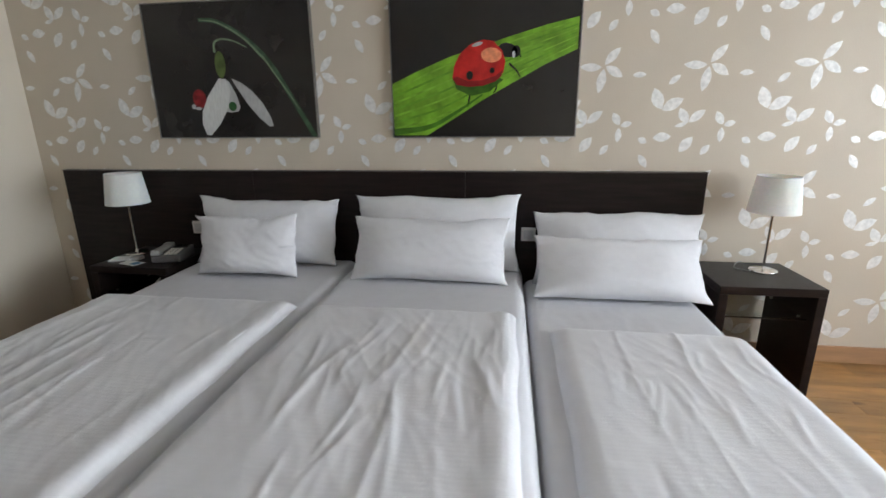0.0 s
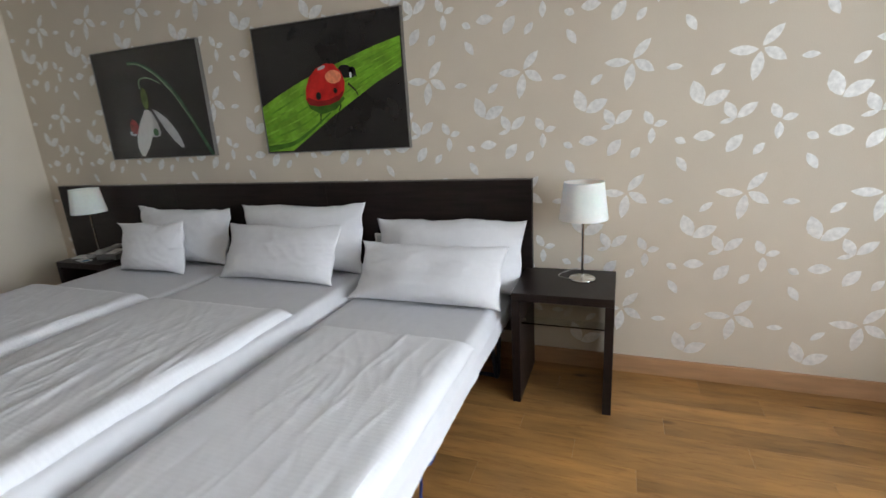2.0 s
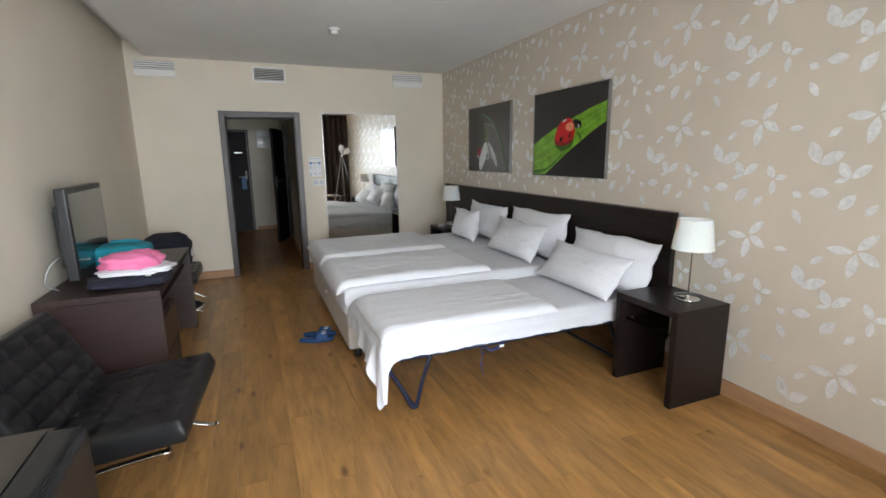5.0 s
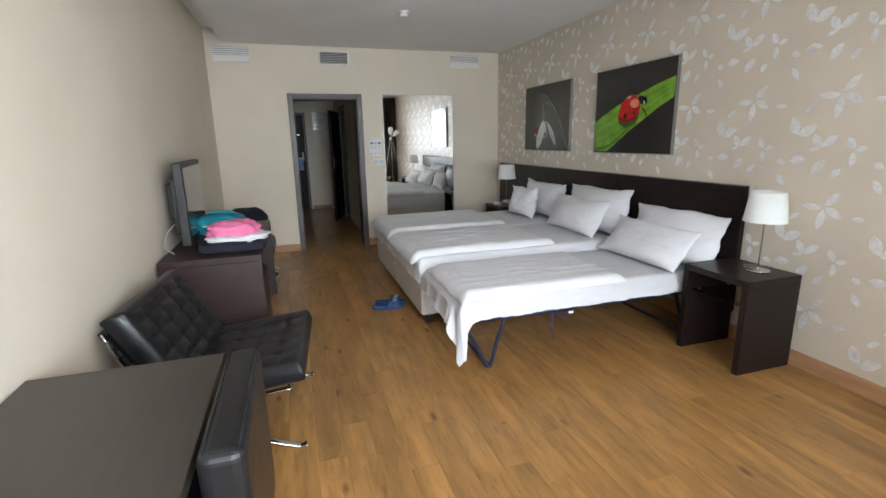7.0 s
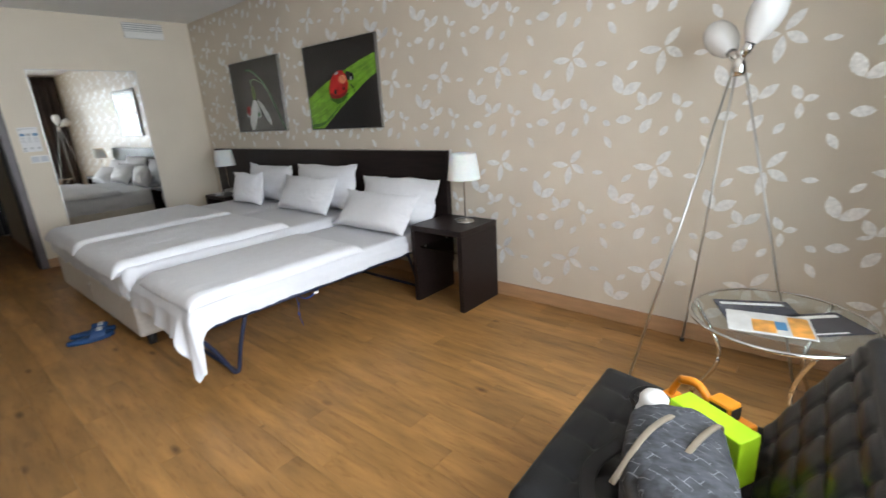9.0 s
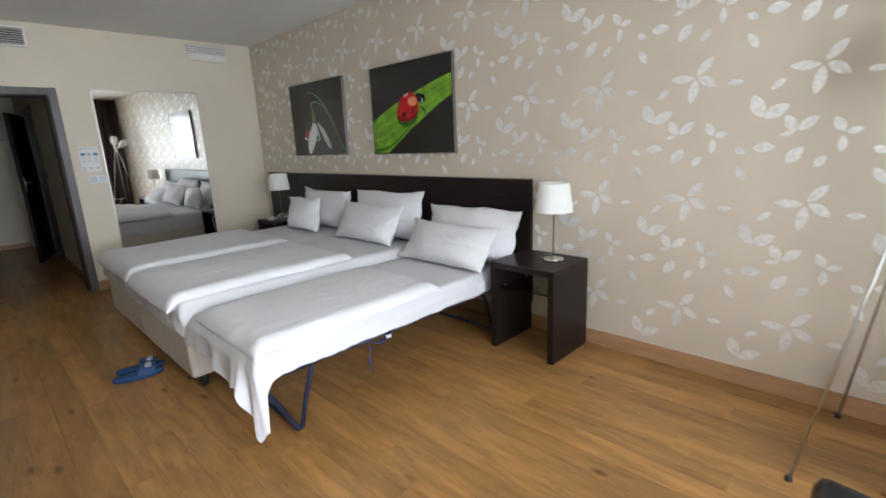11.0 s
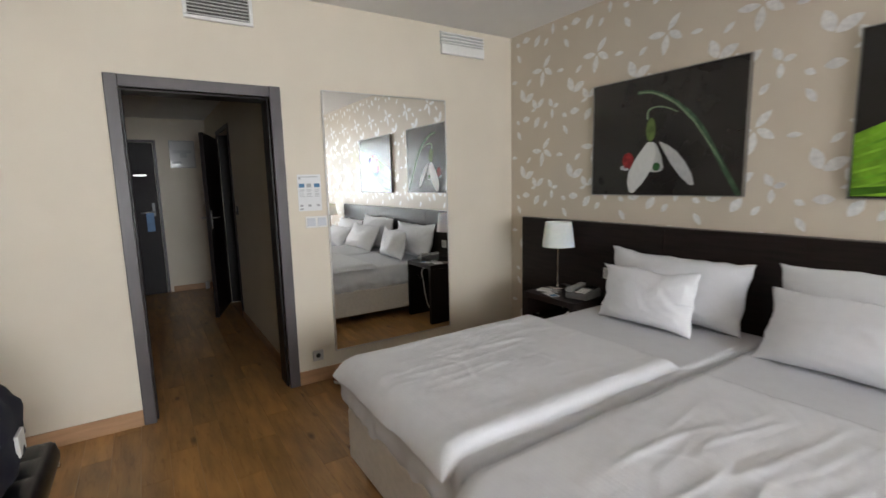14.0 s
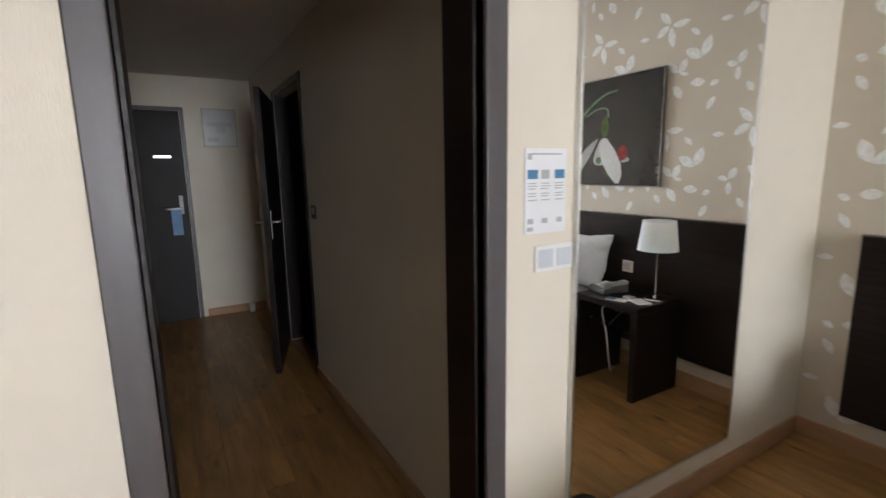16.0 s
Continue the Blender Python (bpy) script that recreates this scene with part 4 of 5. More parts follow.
for x in (FX0 + 0.06, FX1 - 0.055):
    tube("leg", smooth_line([(x, 0.58, 0.34), (x, 0.68, 0.17), (x, 0.745, 0.03), (x, 0.765, 0.014), (x, 0.785, 0.03), (x, 0.82, 0.17), (x, 0.88, 0.34)], 28), 0.013, BLUETUBE, fb)
    tube("leg", smooth_line([(x, 2.26, 0.34), (x, 2.32, 0.17), (x, 2.365, 0.03), (x, 2.385, 0.014), (x, 2.405, 0.03), (x, 2.44, 0.17), (x, 2.48, 0.34)], 28), 0.013, BLUETUBE, fb)
tube("leg_bar", [(FX0 + 0.06, 0.765, 0.016), (FX1 - 0.055, 0.765, 0.016)], 0.012, BLUETUBE, fb)
tube("leg_bar", [(FX0 + 0.06, 2.385, 0.016), (FX1 - 0.055, 2.385, 0.016)], 0.012, BLUETUBE, fb)
for k in range(16):
    y = FY0 + 0.1 + k * 0.12
    box("slat", (FX0 + 0.04, y, 0.36), (FX1 - 0.04, y + 0.05, 0.372), BLUETUBE, fb, 0.003)
tube("strap", smooth_line([(1.085, 1.20, 0.35), (1.09, 1.215, 0.30), (1.085, 1.21, 0.22), (1.09, 1.225, 0.14)], 14), 0.009, plain("blue_strap", (0.03, 0.06, 0.25), 0.6), fb, 8, 0.002)
tube("strap", smooth_line([(1.085, 1.22, 0.345), (1.10, 1.27, 0.315), (1.095, 1.33, 0.325), (1.085, 1.37, 0.345)], 14), 0.009, plain("blue_strap_loop", (0.03, 0.06, 0.25), 0.6), fb, 8, 0.002)
box("buckle", (1.09, 1.33, 0.322), (1.105, 1.365, 0.338), WHITEP, fb, 0.003)


def roll_bed_linen():
    """Sheet over the folding bed: soft top, side hanging with an uneven hem, foot end falling in folds."""
    nu, nv = 70, 120
    verts, faces = [], []
    r = 0.05
    for j in range(nv + 1):
        for i in range(nu + 1):
            a, c = i / nu, j / nv
            x, y = FX0 + (FX1 - FX0) * a, FY0 + (FY1 - FY0) * c
            d, e = min(a, 1 - a) * (FX1 - FX0), min(c, 1 - c) * (FY1 - FY0)
            q = math.sqrt(max(0, 1 - max(0, 1 - d / r) ** 2)) * math.sqrt(max(0, 1 - max(0, 1 - e / r) ** 2))
            verts.append((x, y, FZ - 0.05 + 0.05 * q + 0.4 * wrinkles(x, y, 61, 0.012) * q))
    faces = [(j * (nu + 1) + i, j * (nu + 1) + i + 1, (j + 1) * (nu + 1) + i + 1, (j + 1) * (nu + 1) + i) for j in range(nv) for i in range(nu)]
    ring = [i for i in range(nu + 1)] + [(j + 1) * (nu + 1) - 1 for j in range(1, nv + 1)] + [nv * (nu + 1) + i for i in range(nu - 1, -1, -1)] + [j * (nu + 1) for j in range(nv - 1, 0, -1)]
    base = [verts[k] for k in ring]
    prev, steps = ring, 10
    for s in range(1, steps + 1):
        f = s / steps
        cur = []
        for t, (x, y, z) in enumerate(base):
            foot = y < FY0 + 0.02
            right = x > FX1 - 0.02
            g = (x - FX0) / (FX1 - FX0)
            if foot:
                length = 0.11 + 0.05 * g + 0.05 * nz(x * 6, 2.4) + 0.21 * max(0, 1 - abs(x - 1.085) / 0.12)
                fold = (0.07 * nz(x * 5, 8.8) + 0.018 * nz(x * 13, 5.1) + 0.022 * g ** 4 * math.sin(x * 75)) * f
                dx, dy = 0.03 * f * nz(x * 8, 3.3) + 0.05 * f * g - 0.07 * f * max(0, 0.25 - g), -0.012 - 0.03 * f + fold
            elif right:
                near = math.exp(-((y - FY0) / 0.045) ** 2)
                length = 0.082 + 0.012 * nz(y * 9, 4.2) + 0.008 * nz(y * 30, 7.7) + 0.11 * near
                dx, dy = 0.012 + 0.010 * nz(y * 5, f * 2, 3) * f + 0.012 * f, 0
            else:
                length, dx, dy = 0.08, -0.0, 0
            cur.append(len(verts))
            verts.append((x + dx, y + dy, z - length * f))
        for t in range(len(ring)):
            n2 = (t + 1) % len(ring)
            faces.append((prev[n2], prev[t], cur[t], cur[n2]))
        prev = cur
    ob_mesh("sheet", verts, faces, SHEET, fb, True)


roll_bed_linen()
box("mattress", (FX0 + 0.02, FY0 + 0.02, 0.374), (FX1 - 0.012, FY1 - 0.02, FZ - 0.06), SHEET, fb, 0.02)
d3 = tagged(quilt("duvet", 0.335, 1.125, 0.565, 1.77, FZ - 0.004, 0.054, None, 15, 0.0045, 0.075, 0.004, droop=0.02, marks=crease_set(0.4, 1.05, 0.65, 1.7, 26, 6, 0.12, 0.004)), "white cotton duvet spread on the folding bed", "duvet", "duvets")

pillow("pillow", (-1.33, 2.43, BZ), 0.92, 0.41, 0.23, 18, 0, 1, "large white pillow leaning on the headboard")
pillow("pillow", (-1.32, 2.20, BZ + 0.003), 0.60, 0.345, 0.19, 12, 1, 2, "small white cushion in front of the pillow")
pillow("pillow", (-0.275, 2.43, BZ), 0.98, 0.44, 0.24, 16, 0, 3, "large white pillow leaning on the headboard")
pillow("pillow", (-0.285, 2.19, BZ + 0.003), 0.87, 0.365, 0.19, 28, -1, 4, "white pillow leaning in front of another")
pillow("pillow", (0.75, 2.41, FZ), 0.93, 0.43, 0.24, 20, 0, 5, "large white pillow leaning on the headboard")
pillow("pillow", (0.715, 2.145, FZ + 0.003), 0.875, 0.355, 0.19, 39, 0, 6, "white pillow leaning in front of another")


# ---- lounge chairs ----
def tufted(name, w, d, h, parent, m, n=5, drop=0.018, puff=0.012):
    """A leather cushion quilted into squares with a button at each crossing."""
    nu = nv = 60
    verts = []
    for j in range(nv + 1):
        for i in range(nu + 1):
            a, c = i / nu, j / nv
            x, y = (a - 0.5) * w, (c - 0.5) * d
            e = min(min(a, 1 - a) * w, min(c, 1 - c) * d)
            p = math.sqrt(max(0, 1 - max(0, 1 - e / 0.03) ** 2))
            fa, fc = abs(math.sin(a * n * math.pi)), abs(math.sin(c * n * math.pi))
            seam = math.exp(-(min(fa, fc) / 0.10) ** 2)
            but = math.exp(-((fa ** 2 + fc ** 2) / 0.08))
            inner = 1 if e > 0.04 else 0
            verts.append((x, y, h / 2 + h / 2 * p + inner * (puff * fa * fc - puff * 0.33 * seam - drop * but)))
    faces = [(j * (nu + 1) + i, j * (nu + 1) + i + 1, (j + 1) * (nu + 1) + i + 1, (j + 1) * (nu + 1) + i) for j in range(nv) for i in range(nu)]
    ring = [i for i in range(nu + 1)] + [(j + 1) * (nu + 1) - 1 for j in range(1, nv + 1)] + [nv * (nu + 1) + i for i in range(nu - 1, -1, -1)] + [j * (nu + 1) for j in range(nv - 1, 0, -1)]
    prev = ring
    for z, k in ((h * 0.35, 1.004), (h * 0.12, 0.995), (0.0, 0.96)):
        cur = []
        for idx in ring:
            x, y, _ = verts[idx]
            cur.append(len(verts))
            verts.append((x * k, y * k, z))
        for t in range(len(ring)):
            n2 = (t + 1) % len(ring)
            faces.append((prev[n2], prev[t], cur[t], cur[n2]))
        prev = cur
    faces.append(tuple(prev[::-1]))
    return ob_mesh(name, [m @ Vector(v) for v in verts], faces, LEATHER, parent, True)


def lounge_chair(at, rz, label):
    c = thing("lounge_chair", at, label, "chair", "black leather lounge chairs", rz)
    for x in (-0.37, 0.37):
        tube("frame_bar", smooth_line([(x, -0.385, 0.69), (x, -0.30, 0.48), (x, -0.12, 0.27), (x, 0.14, 0.10), (x, 0.36, 0.010), (x, 0.42, 0.008)], 30), 0.018, CHROME, c, 8, 0.006)
        tube("frame_bar", smooth_line([(x, 0.37, 0.325), (x, 0.20, 0.30), (x, -0.05, 0.24), (x, -0.26, 0.10), (x, -0.34, 0.006)], 24), 0.018, CHROME, c, 8, 0.006)
    for y, z in ((0.35, 0.312), (-0.11, 0.215), (-0.375, 0.66)):
        tube("cross_bar", [(-0.365, y, z), (0.365, y, z)], 0.008, CHROME, c, 8)
    for k in range(8):
        y = -0.1 + k * 0.065
        box("strap", (-0.365, y, 0.285 + 0.0095 * k), (0.365, y + 0.04, 0.29 + 0.0095 * k), LEATHER, c, 0)
    for k in range(8):
        f = k / 7
        box("strap", (-0.385, -0.012, -0.02), (0.385, 0.004, 0.02), LEATHER, c, 0.002, pose(0, -0.20 - 0.18 * f, 0.39 + 0.29 * f, 27, 0, 0))
    tufted("seat_cushion", 0.76, 0.62, 0.11, c, pose(0, 0.13, 0.315, 7, 0, 0), drop=0.014, puff=0.005)
    tufted("back_cushion", 0.76, 0.47, 0.11, c, pose(0, -0.285, 0.53, -62, 0, 0))
    return c


ch = lounge_chair((1.085, -0.787, 0), -5, "black tufted leather lounge chair on chrome legs")
copy_thing(ch, pose(3.49, 0.97, 0, 0, 0, 92))
ot = thing("ottoman", (-1.86, -0.90, 0), "black leather ottoman on curved chrome legs", "ottoman")
for x in (-0.27, 0.27):
    tube("leg", smooth_line([(x, -0.28, 0.30), (x, -0.1, 0.24), (x, 0.1, 0.12), (x, 0.26, 0.006), (x, 0.30, 0.006)], 20), 0.016, CHROME, ot, 8, 0.006)
    tube("leg", smooth_line([(x, 0.28, 0.30), (x, 0.1, 0.24), (x, -0.1, 0.12), (x, -0.26, 0.006)], 20), 0.016, CHROME, ot, 8, 0.006)
tufted("cushion", 0.60, 0.56, 0.11, ot, pose(0, 0, 0.30, 0, 0, 0), 4)

# ---- desk with television ----
dk = thing("desk", (-0.38, -0.92, 0), "dark wenge writing desk with end panels", "desk")
box("top", (-0.76, -0.315, 0.705), (0.76, 0.31, 0.745), WENGE_GLARE, dk, 0.003)
box("end_panel", (0.715, -0.315, 0), (0.76, 0.31, 0.7045), WENGE_GLARE, dk, 0.003)
box("end_panel", (-0.76, -0.315, 0), (-0.715, 0.31, 0.7045), WENGE_GLARE, dk, 0.003)
box("back_panel", (-0.7145, -0.30, 0.3), (0.7145, -0.28, 0.7045), WENGE_GLARE, dk, 0.002)
box("pedestal", (0.25, -0.27, 0.05), (0.7145, 0.29, 0.56), WENGE_GLARE, dk, 0.003)
for z in (0.06, 0.31):
    box("drawer_front", (0.255, 0.2905, z), (0.71, 0.306, z + 0.24), WENGE_GLARE, dk, 0.002)
box("shelf", (-0.7145, -0.279, 0.59), (0.7145, 0.27, 0.605), WENGE_GLARE, dk, 0.002)
tv = thing("television", (-0.27, -1.09, 0.0), "flat black television on a wall arm above the desk", "television", rz=2)
box("case", (-0.42, -0.045, 0.80), (0.42, 0.012, 1.36), BLACKP, tv, 0.008)
box("screen", (-0.385, 0.0125, 0.845), (0.385, 0.015, 1.325), SCREEN, tv, 0.001)
box("rear_box", (-0.30, -0.085, 0.87), (0.34, -0.046, 1.25), BLACKP, tv, 0.01)
boxes("wall_arm", [((-0.1, -0.155, 0.95), (0.1, -0.125, 1.2)), ((-0.03, -0.126, 1.04), (0.03, -0.086, 1.1))], BLACKP, tv, 0.003)
tvc = thing("television_cable", (0.1, -1.2, 0.745), "thin grey cable behind the television", "cable")
tube("cord", smooth_line([(0, 0.04, 0.2), (0.06, 0.0, 0.15), (0.08, -0.02, 0.06), (0.04, 0.02, 0.005)], 16), 0.004, GREYP, tvc, 6)


def lump(name, at, size, seed, material, parent, rough=0.12, seg=26, power=2.6, flatten=True):
    """A soft lumpy body on its base: a rounded box with folds."""
    verts, faces = [], []
    for j in range(seg + 1):
        ph_ = math.pi * j / seg - math.pi / 2
        for i in range(seg * 2):
            th = math.pi * i / seg
            def sp(v):
                return math.copysign(abs(v) ** (2 / power), v)
            d = Vector((sp(math.cos(ph_)) * sp(math.cos(th)), sp(math.cos(ph_)) * sp(math.sin(th)), sp(math.sin(ph_))))
            k = 1 + rough * (nz(d.x * 2 + seed, d.y * 2, d.z * 2) + 0.6 * nz(d.x * 5, d.y * 5 + seed, d.z * 5))
            z = (d.z * k + 1) * 0.5
            verts.append((at[0] + d.x * k * size[0] / 2, at[1] + d.y * k * size[1] / 2, at[2] + max(0, z) * size[2]))
    w = seg * 2
    for j in range(seg):
        for i in range(w):
            faces.append((j * w + i, j * w + (i + 1) % w, (j + 1) * w + (i + 1) % w, (j + 1) * w + i))
    return ob_mesh(name, verts, faces, material, parent, True)


NAVY = plain("navy_cloth", (0.012, 0.014, 0.028), 0.85)
TEAL = plain("teal_cloth", (0.006, 0.27, 0.35), 0.6)
cl = thing("folded_clothes", (0.10, -0.80, 0.745), "folded navy clothes on the desk", "clothes")
lump("pile", (0, 0, 0), (0.36, 0.44, 0.075), 2, NAVY, cl, 0.10, power=4)
box("label", (0.10, 0.10, 0.07), (0.16, 0.13, 0.074), WHITEP, cl, 0.001)
pk = thing("pink_shirt", (0.05, -0.80, 0.815), "crumpled bright pink shirt on dark clothes", "clothes")
lump("shirt", (0, 0, 0), (0.28, 0.34, 0.125), 5, plain("pink_cloth", (0.80, 0.20, 0.38), 0.8), pk, 0.22, power=2.6)
wt = thing("white_shirt", (0.10, -0.77, 0.808), "white shirt folded under the pink shirt", "clothes")
lump("shirt", (0, 0, 0), (0.28, 0.40, 0.05), 8, LINEN, wt, 0.2, power=3)
tb = thing("teal_bag", (-0.38, -0.93, 0.745), "teal fabric toiletry bag on the desk", "bag")
lump("body", (0, 0, 0), (0.30, 0.34, 0.19), 3, TEAL, tb, 0.05, power=4.5)
lump("base", (0.02, 0.0, 0), (0.34, 0.37, 0.06), 4, NAVY, tb, 0.05, power=4.5)
tube("handle", smooth_line([(-0.08, -0.1, 0.18), (0.0, -0.06, 0.205), (0.0, 0.06, 0.205), (-0.08, 0.1, 0.18)], 16), 0.01, TEAL, tb, 8)
box("zip", (0.12, -0.12, 0.115), (0.153, 0.12, 0.125), WHITEP, tb, 0.002)
pp = thing("papers", (-0.75, -0.88, 0.745), "loose white papers on the desk", "paper")
box("sheet", (-0.15, -0.10, 0), (0.15, 0.11, 0.003), PAPERW, pp, 0)
nb = thing("navy_bag", (-1.82, -0.88, 0.41), "dark navy duffel bag on the ottoman", "bag")
lump("body", (0, 0, 0), (0.50, 0.42, 0.37), 6, NAVY, nb, 0.10, power=3.4)
box("trim", (-0.04, 0.208, 0.12), (0.05, 0.222, 0.20), PAPERW, nb, 0.004)


# ---- shoes ----
def outline(length, width, n=28):
    pts = []
    for k in range(n):
        t = 2 * math.pi * k / n
        y = math.sin(t) * length / 2
        f = 0.86 + 0.16 * math.sin(t + 0.25)
        pts.append((math.cos(t) * width / 2 * f, y))
    return pts


def sole(name, length, width, z0, z1, material, parent, at=(0, 0)):
    o = outline(length, width)
    n = len(o)
    verts = []
    for z, k in ((z0, 0.95), (z0 + 0.004, 1.0), (z1 - 0.004, 1.0), (z1, 0.95)):
        verts += [(at[0] + x * k, at[1] + y * k, z + max(0, y) * 0.05) for x, y in o]
    faces = [tuple(range(n))[::-1], tuple(3 * n + i for i in range(n))]
    for r in range(3):
        faces += [(r * n + i, r * n + (i + 1) % n, (r + 1) * n + (i + 1) % n, (r + 1) * n + i) for i in range(n)]
    return ob_mesh(name, verts, faces, material, parent, True)


BLUE_R = plain("blue_rubber", (0.012, 0.055, 0.16), 0.55)


def slipper(at, rz):
    s = thing("slipper", at, "blue rubber pool slipper with a white printed strap", "slipper", "pair of slippers", rz)
    sole("sole", 0.285, 0.105, 0, 0.03, BLUE_R, s)

    def strap(u, v):
        a = math.pi * (0.02 + 0.96 * u)
        y = -0.01 + 0.095 * v + 0.015 * math.sin(a)
        return (math.cos(a) * 0.054, y, 0.022 + math.sin(a) * (0.05 + 0.006 * (1 - v)))
    sheet("strap", strap, 24, 8, BLUE_R, s, 0.005)
    for k in range(5):
        def mark(u, v, k=k):
            a = math.pi * (0.30 + 0.085 * k + 0.05 * u)
            return (math.cos(a) * 0.062, 0.03 + 0.035 * v + 0.015 * math.sin(a), 0.026 + math.sin(a) * 0.0605)
        sheet("print_bar", mark, 4, 2, PAPERW, s)
    return s


sl = slipper((-0.295, 0.36, 0), -14)
copy_thing(sl, pose(-0.405, 0.40, 0, 0, 0, -20))


def sneaker(at, rz, body, sol, label, group):
    s = thing("sneaker", at, label, "shoe", group, rz)
    s.scale = (0.86, 0.86, 0.86)
    sole("sole", 0.25, 0.09, 0, 0.028, sol, s)
    verts, faces = [], []
    o = outline(0.25, 0.09)
    n = len(o)
    levels = 7
    for l in range(levels + 1):
        f = l / levels
        for x, y in o:
            back = (0.125 - y) / 0.25
            h = 0.026 + f * (0.03 + 0.065 * min(1, back * 1.35) ** 1.5)
            k = 0.97 - 0.5 * f * f if y > -0.0 else 0.97 - 0.22 * f * f
            verts.append((x * k, y * (0.98 - (0.30 if y > 0 else 0.06) * f * f), h))
    for l in range(levels):
        faces += [(l * n + i, l * n + (i + 1) % n, (l + 1) * n + (i + 1) % n, (l + 1) * n + i) for i in range(n)]
    faces.append(tuple(levels * n + i for i in range(n)))
    ob_mesh("upper", verts, faces, body, s, True)
    box("tongue", (-0.022, -0.02, 0.07), (0.022, 0.045, 0.10), sol, s, 0.006, pose(0, 0, 0, 12, 0, 0))
    for k in range(3):
        tube("lace", [(-0.025, 0.015 + 0.02 * k, 0.087 - 0.007 * k), (0, 0.017 + 0.02 * k, 0.092 - 0.007 * k), (0.025, 0.015 + 0.02 * k, 0.087 - 0.007 * k)], 0.003, sol, s, 6)
    return s


RED = plain("dark_red_mesh", (0.16, 0.018, 0.028), 0.7, 0.4, 60)
CORAL = plain("coral_rubber", (0.72, 0.12, 0.11), 0.5)
BLK = plain("black_mesh", (0.015, 0.014, 0.015), 0.7)
WSOLE = plain("white_rubber", (0.6, 0.58, 0.56), 0.5)
sneaker((-2.83, 0.925, 0), -35, RED, WSOLE, "small dark red sneaker with a white sole", "red sneakers")
sneaker((-2.88, 1.01, 0), -30, RED, WSOLE, "small dark red sneaker with a white sole", "red sneakers")
sneaker((-2.755, 1.045, 0), -150, BLK, CORAL, "black sneaker with a coral sole", "black and coral sneakers")
sneaker((-2.78, 1.125, 0), -140, BLK, CORAL, "black sneaker with a coral sole", "black and coral sneakers")
sneaker((-1.70, -0.66, 0), 70, BLK, WSOLE, "black sneaker with a white sole on the floor", "black sneakers")
sneaker((-1.74, -0.78, 0), 80, BLK, WSOLE, "black sneaker with a white sole on the floor", "black sneakers")

# ---- dining table and chair by the wall ----
tbk = thing("table", (2.5, -0.945, 0), "dark brown wooden table against the wall", "table")
TTOP = mat("dark_table_top", (0.045, 0.037, 0.031), 0.34, var=0.15, scale=5, stretch=(1, 10, 1), bump=0.1, bscale=60, bstretch=(1, 12, 1))
box("top", (-0.57, -0.30, 0.70), (0.57, 0.295, 0.742), TTOP, tbk, 0.003)
for x in (-0.53, 0.53):
    box("side_panel", (x - 0.03, -0.27, 0), (x + 0.03, 0.265, 0.6995), WENGE, tbk, 0.003)
dc = thing("leather_chair", (2.39, -0.80, 0), "black leather upholstered chair pushed under the table", "chair")
box("back", (-0.285, 0.185, 0.30), (0.285, 0.29, 0.828), LEATHER, dc, 0.03, seg=5)
box("seat", (-0.275, -0.27, 0.36), (0.275, 0.184, 0.47), LEATHER, dc, 0.025, seg=4)
tube("seam", [(-0.268, 0.2, 0.826), (0.268, 0.2, 0.826)], 0.003, LEATHER, dc, 6)
tube("seam", [(-0.268, 0.276, 0.826), (0.268, 0.276, 0.826)], 0.003, LEATHER, dc, 6)
for sx in (-1, 1):
    tube("leg", smooth_line([(sx * 0.24, 0.24, 0.32), (sx * 0.24, 0.245, 0.15), (sx * 0.24, 0.25, 0.01), (sx * 0.24, 0.0, 0.008), (sx * 0.24, -0.24, 0.008), (sx * 0.24, -0.245, 0.2), (sx * 0.24, -0.24, 0.37)], 40), 0.012, CHROME, dc)

# ---- reading corner ----
gt = thing("glass_side_table", (3.52, 2.03, 0), "round glass side table with a chrome rim", "table")
lathe("top", [(0, 0.488), (0.325, 0.488), (0.325, 0.498), (0, 0.498)], CLEAR, gt, 48, smooth=False)
from_ring = [(0.333 * math.cos(2 * math.pi * k / 48), 0.333 * math.sin(2 * math.pi * k / 48), 0.492) for k in range(49)]
tube("rim", from_ring, 0.009, CHROME, gt, 8)
for k in range(3):
    a = 2 * math.pi * k / 3 + 1.0
    tube("leg", smooth_line([(0.32 * math.cos(a), 0.32 * math.sin(a), 0.485), (0.2 * math.cos(a), 0.2 * math.sin(a), 0.25), (0.30 * math.cos(a), 0.30 * math.sin(a), 0.008)], 16), 0.010, CHROME, gt, 8)
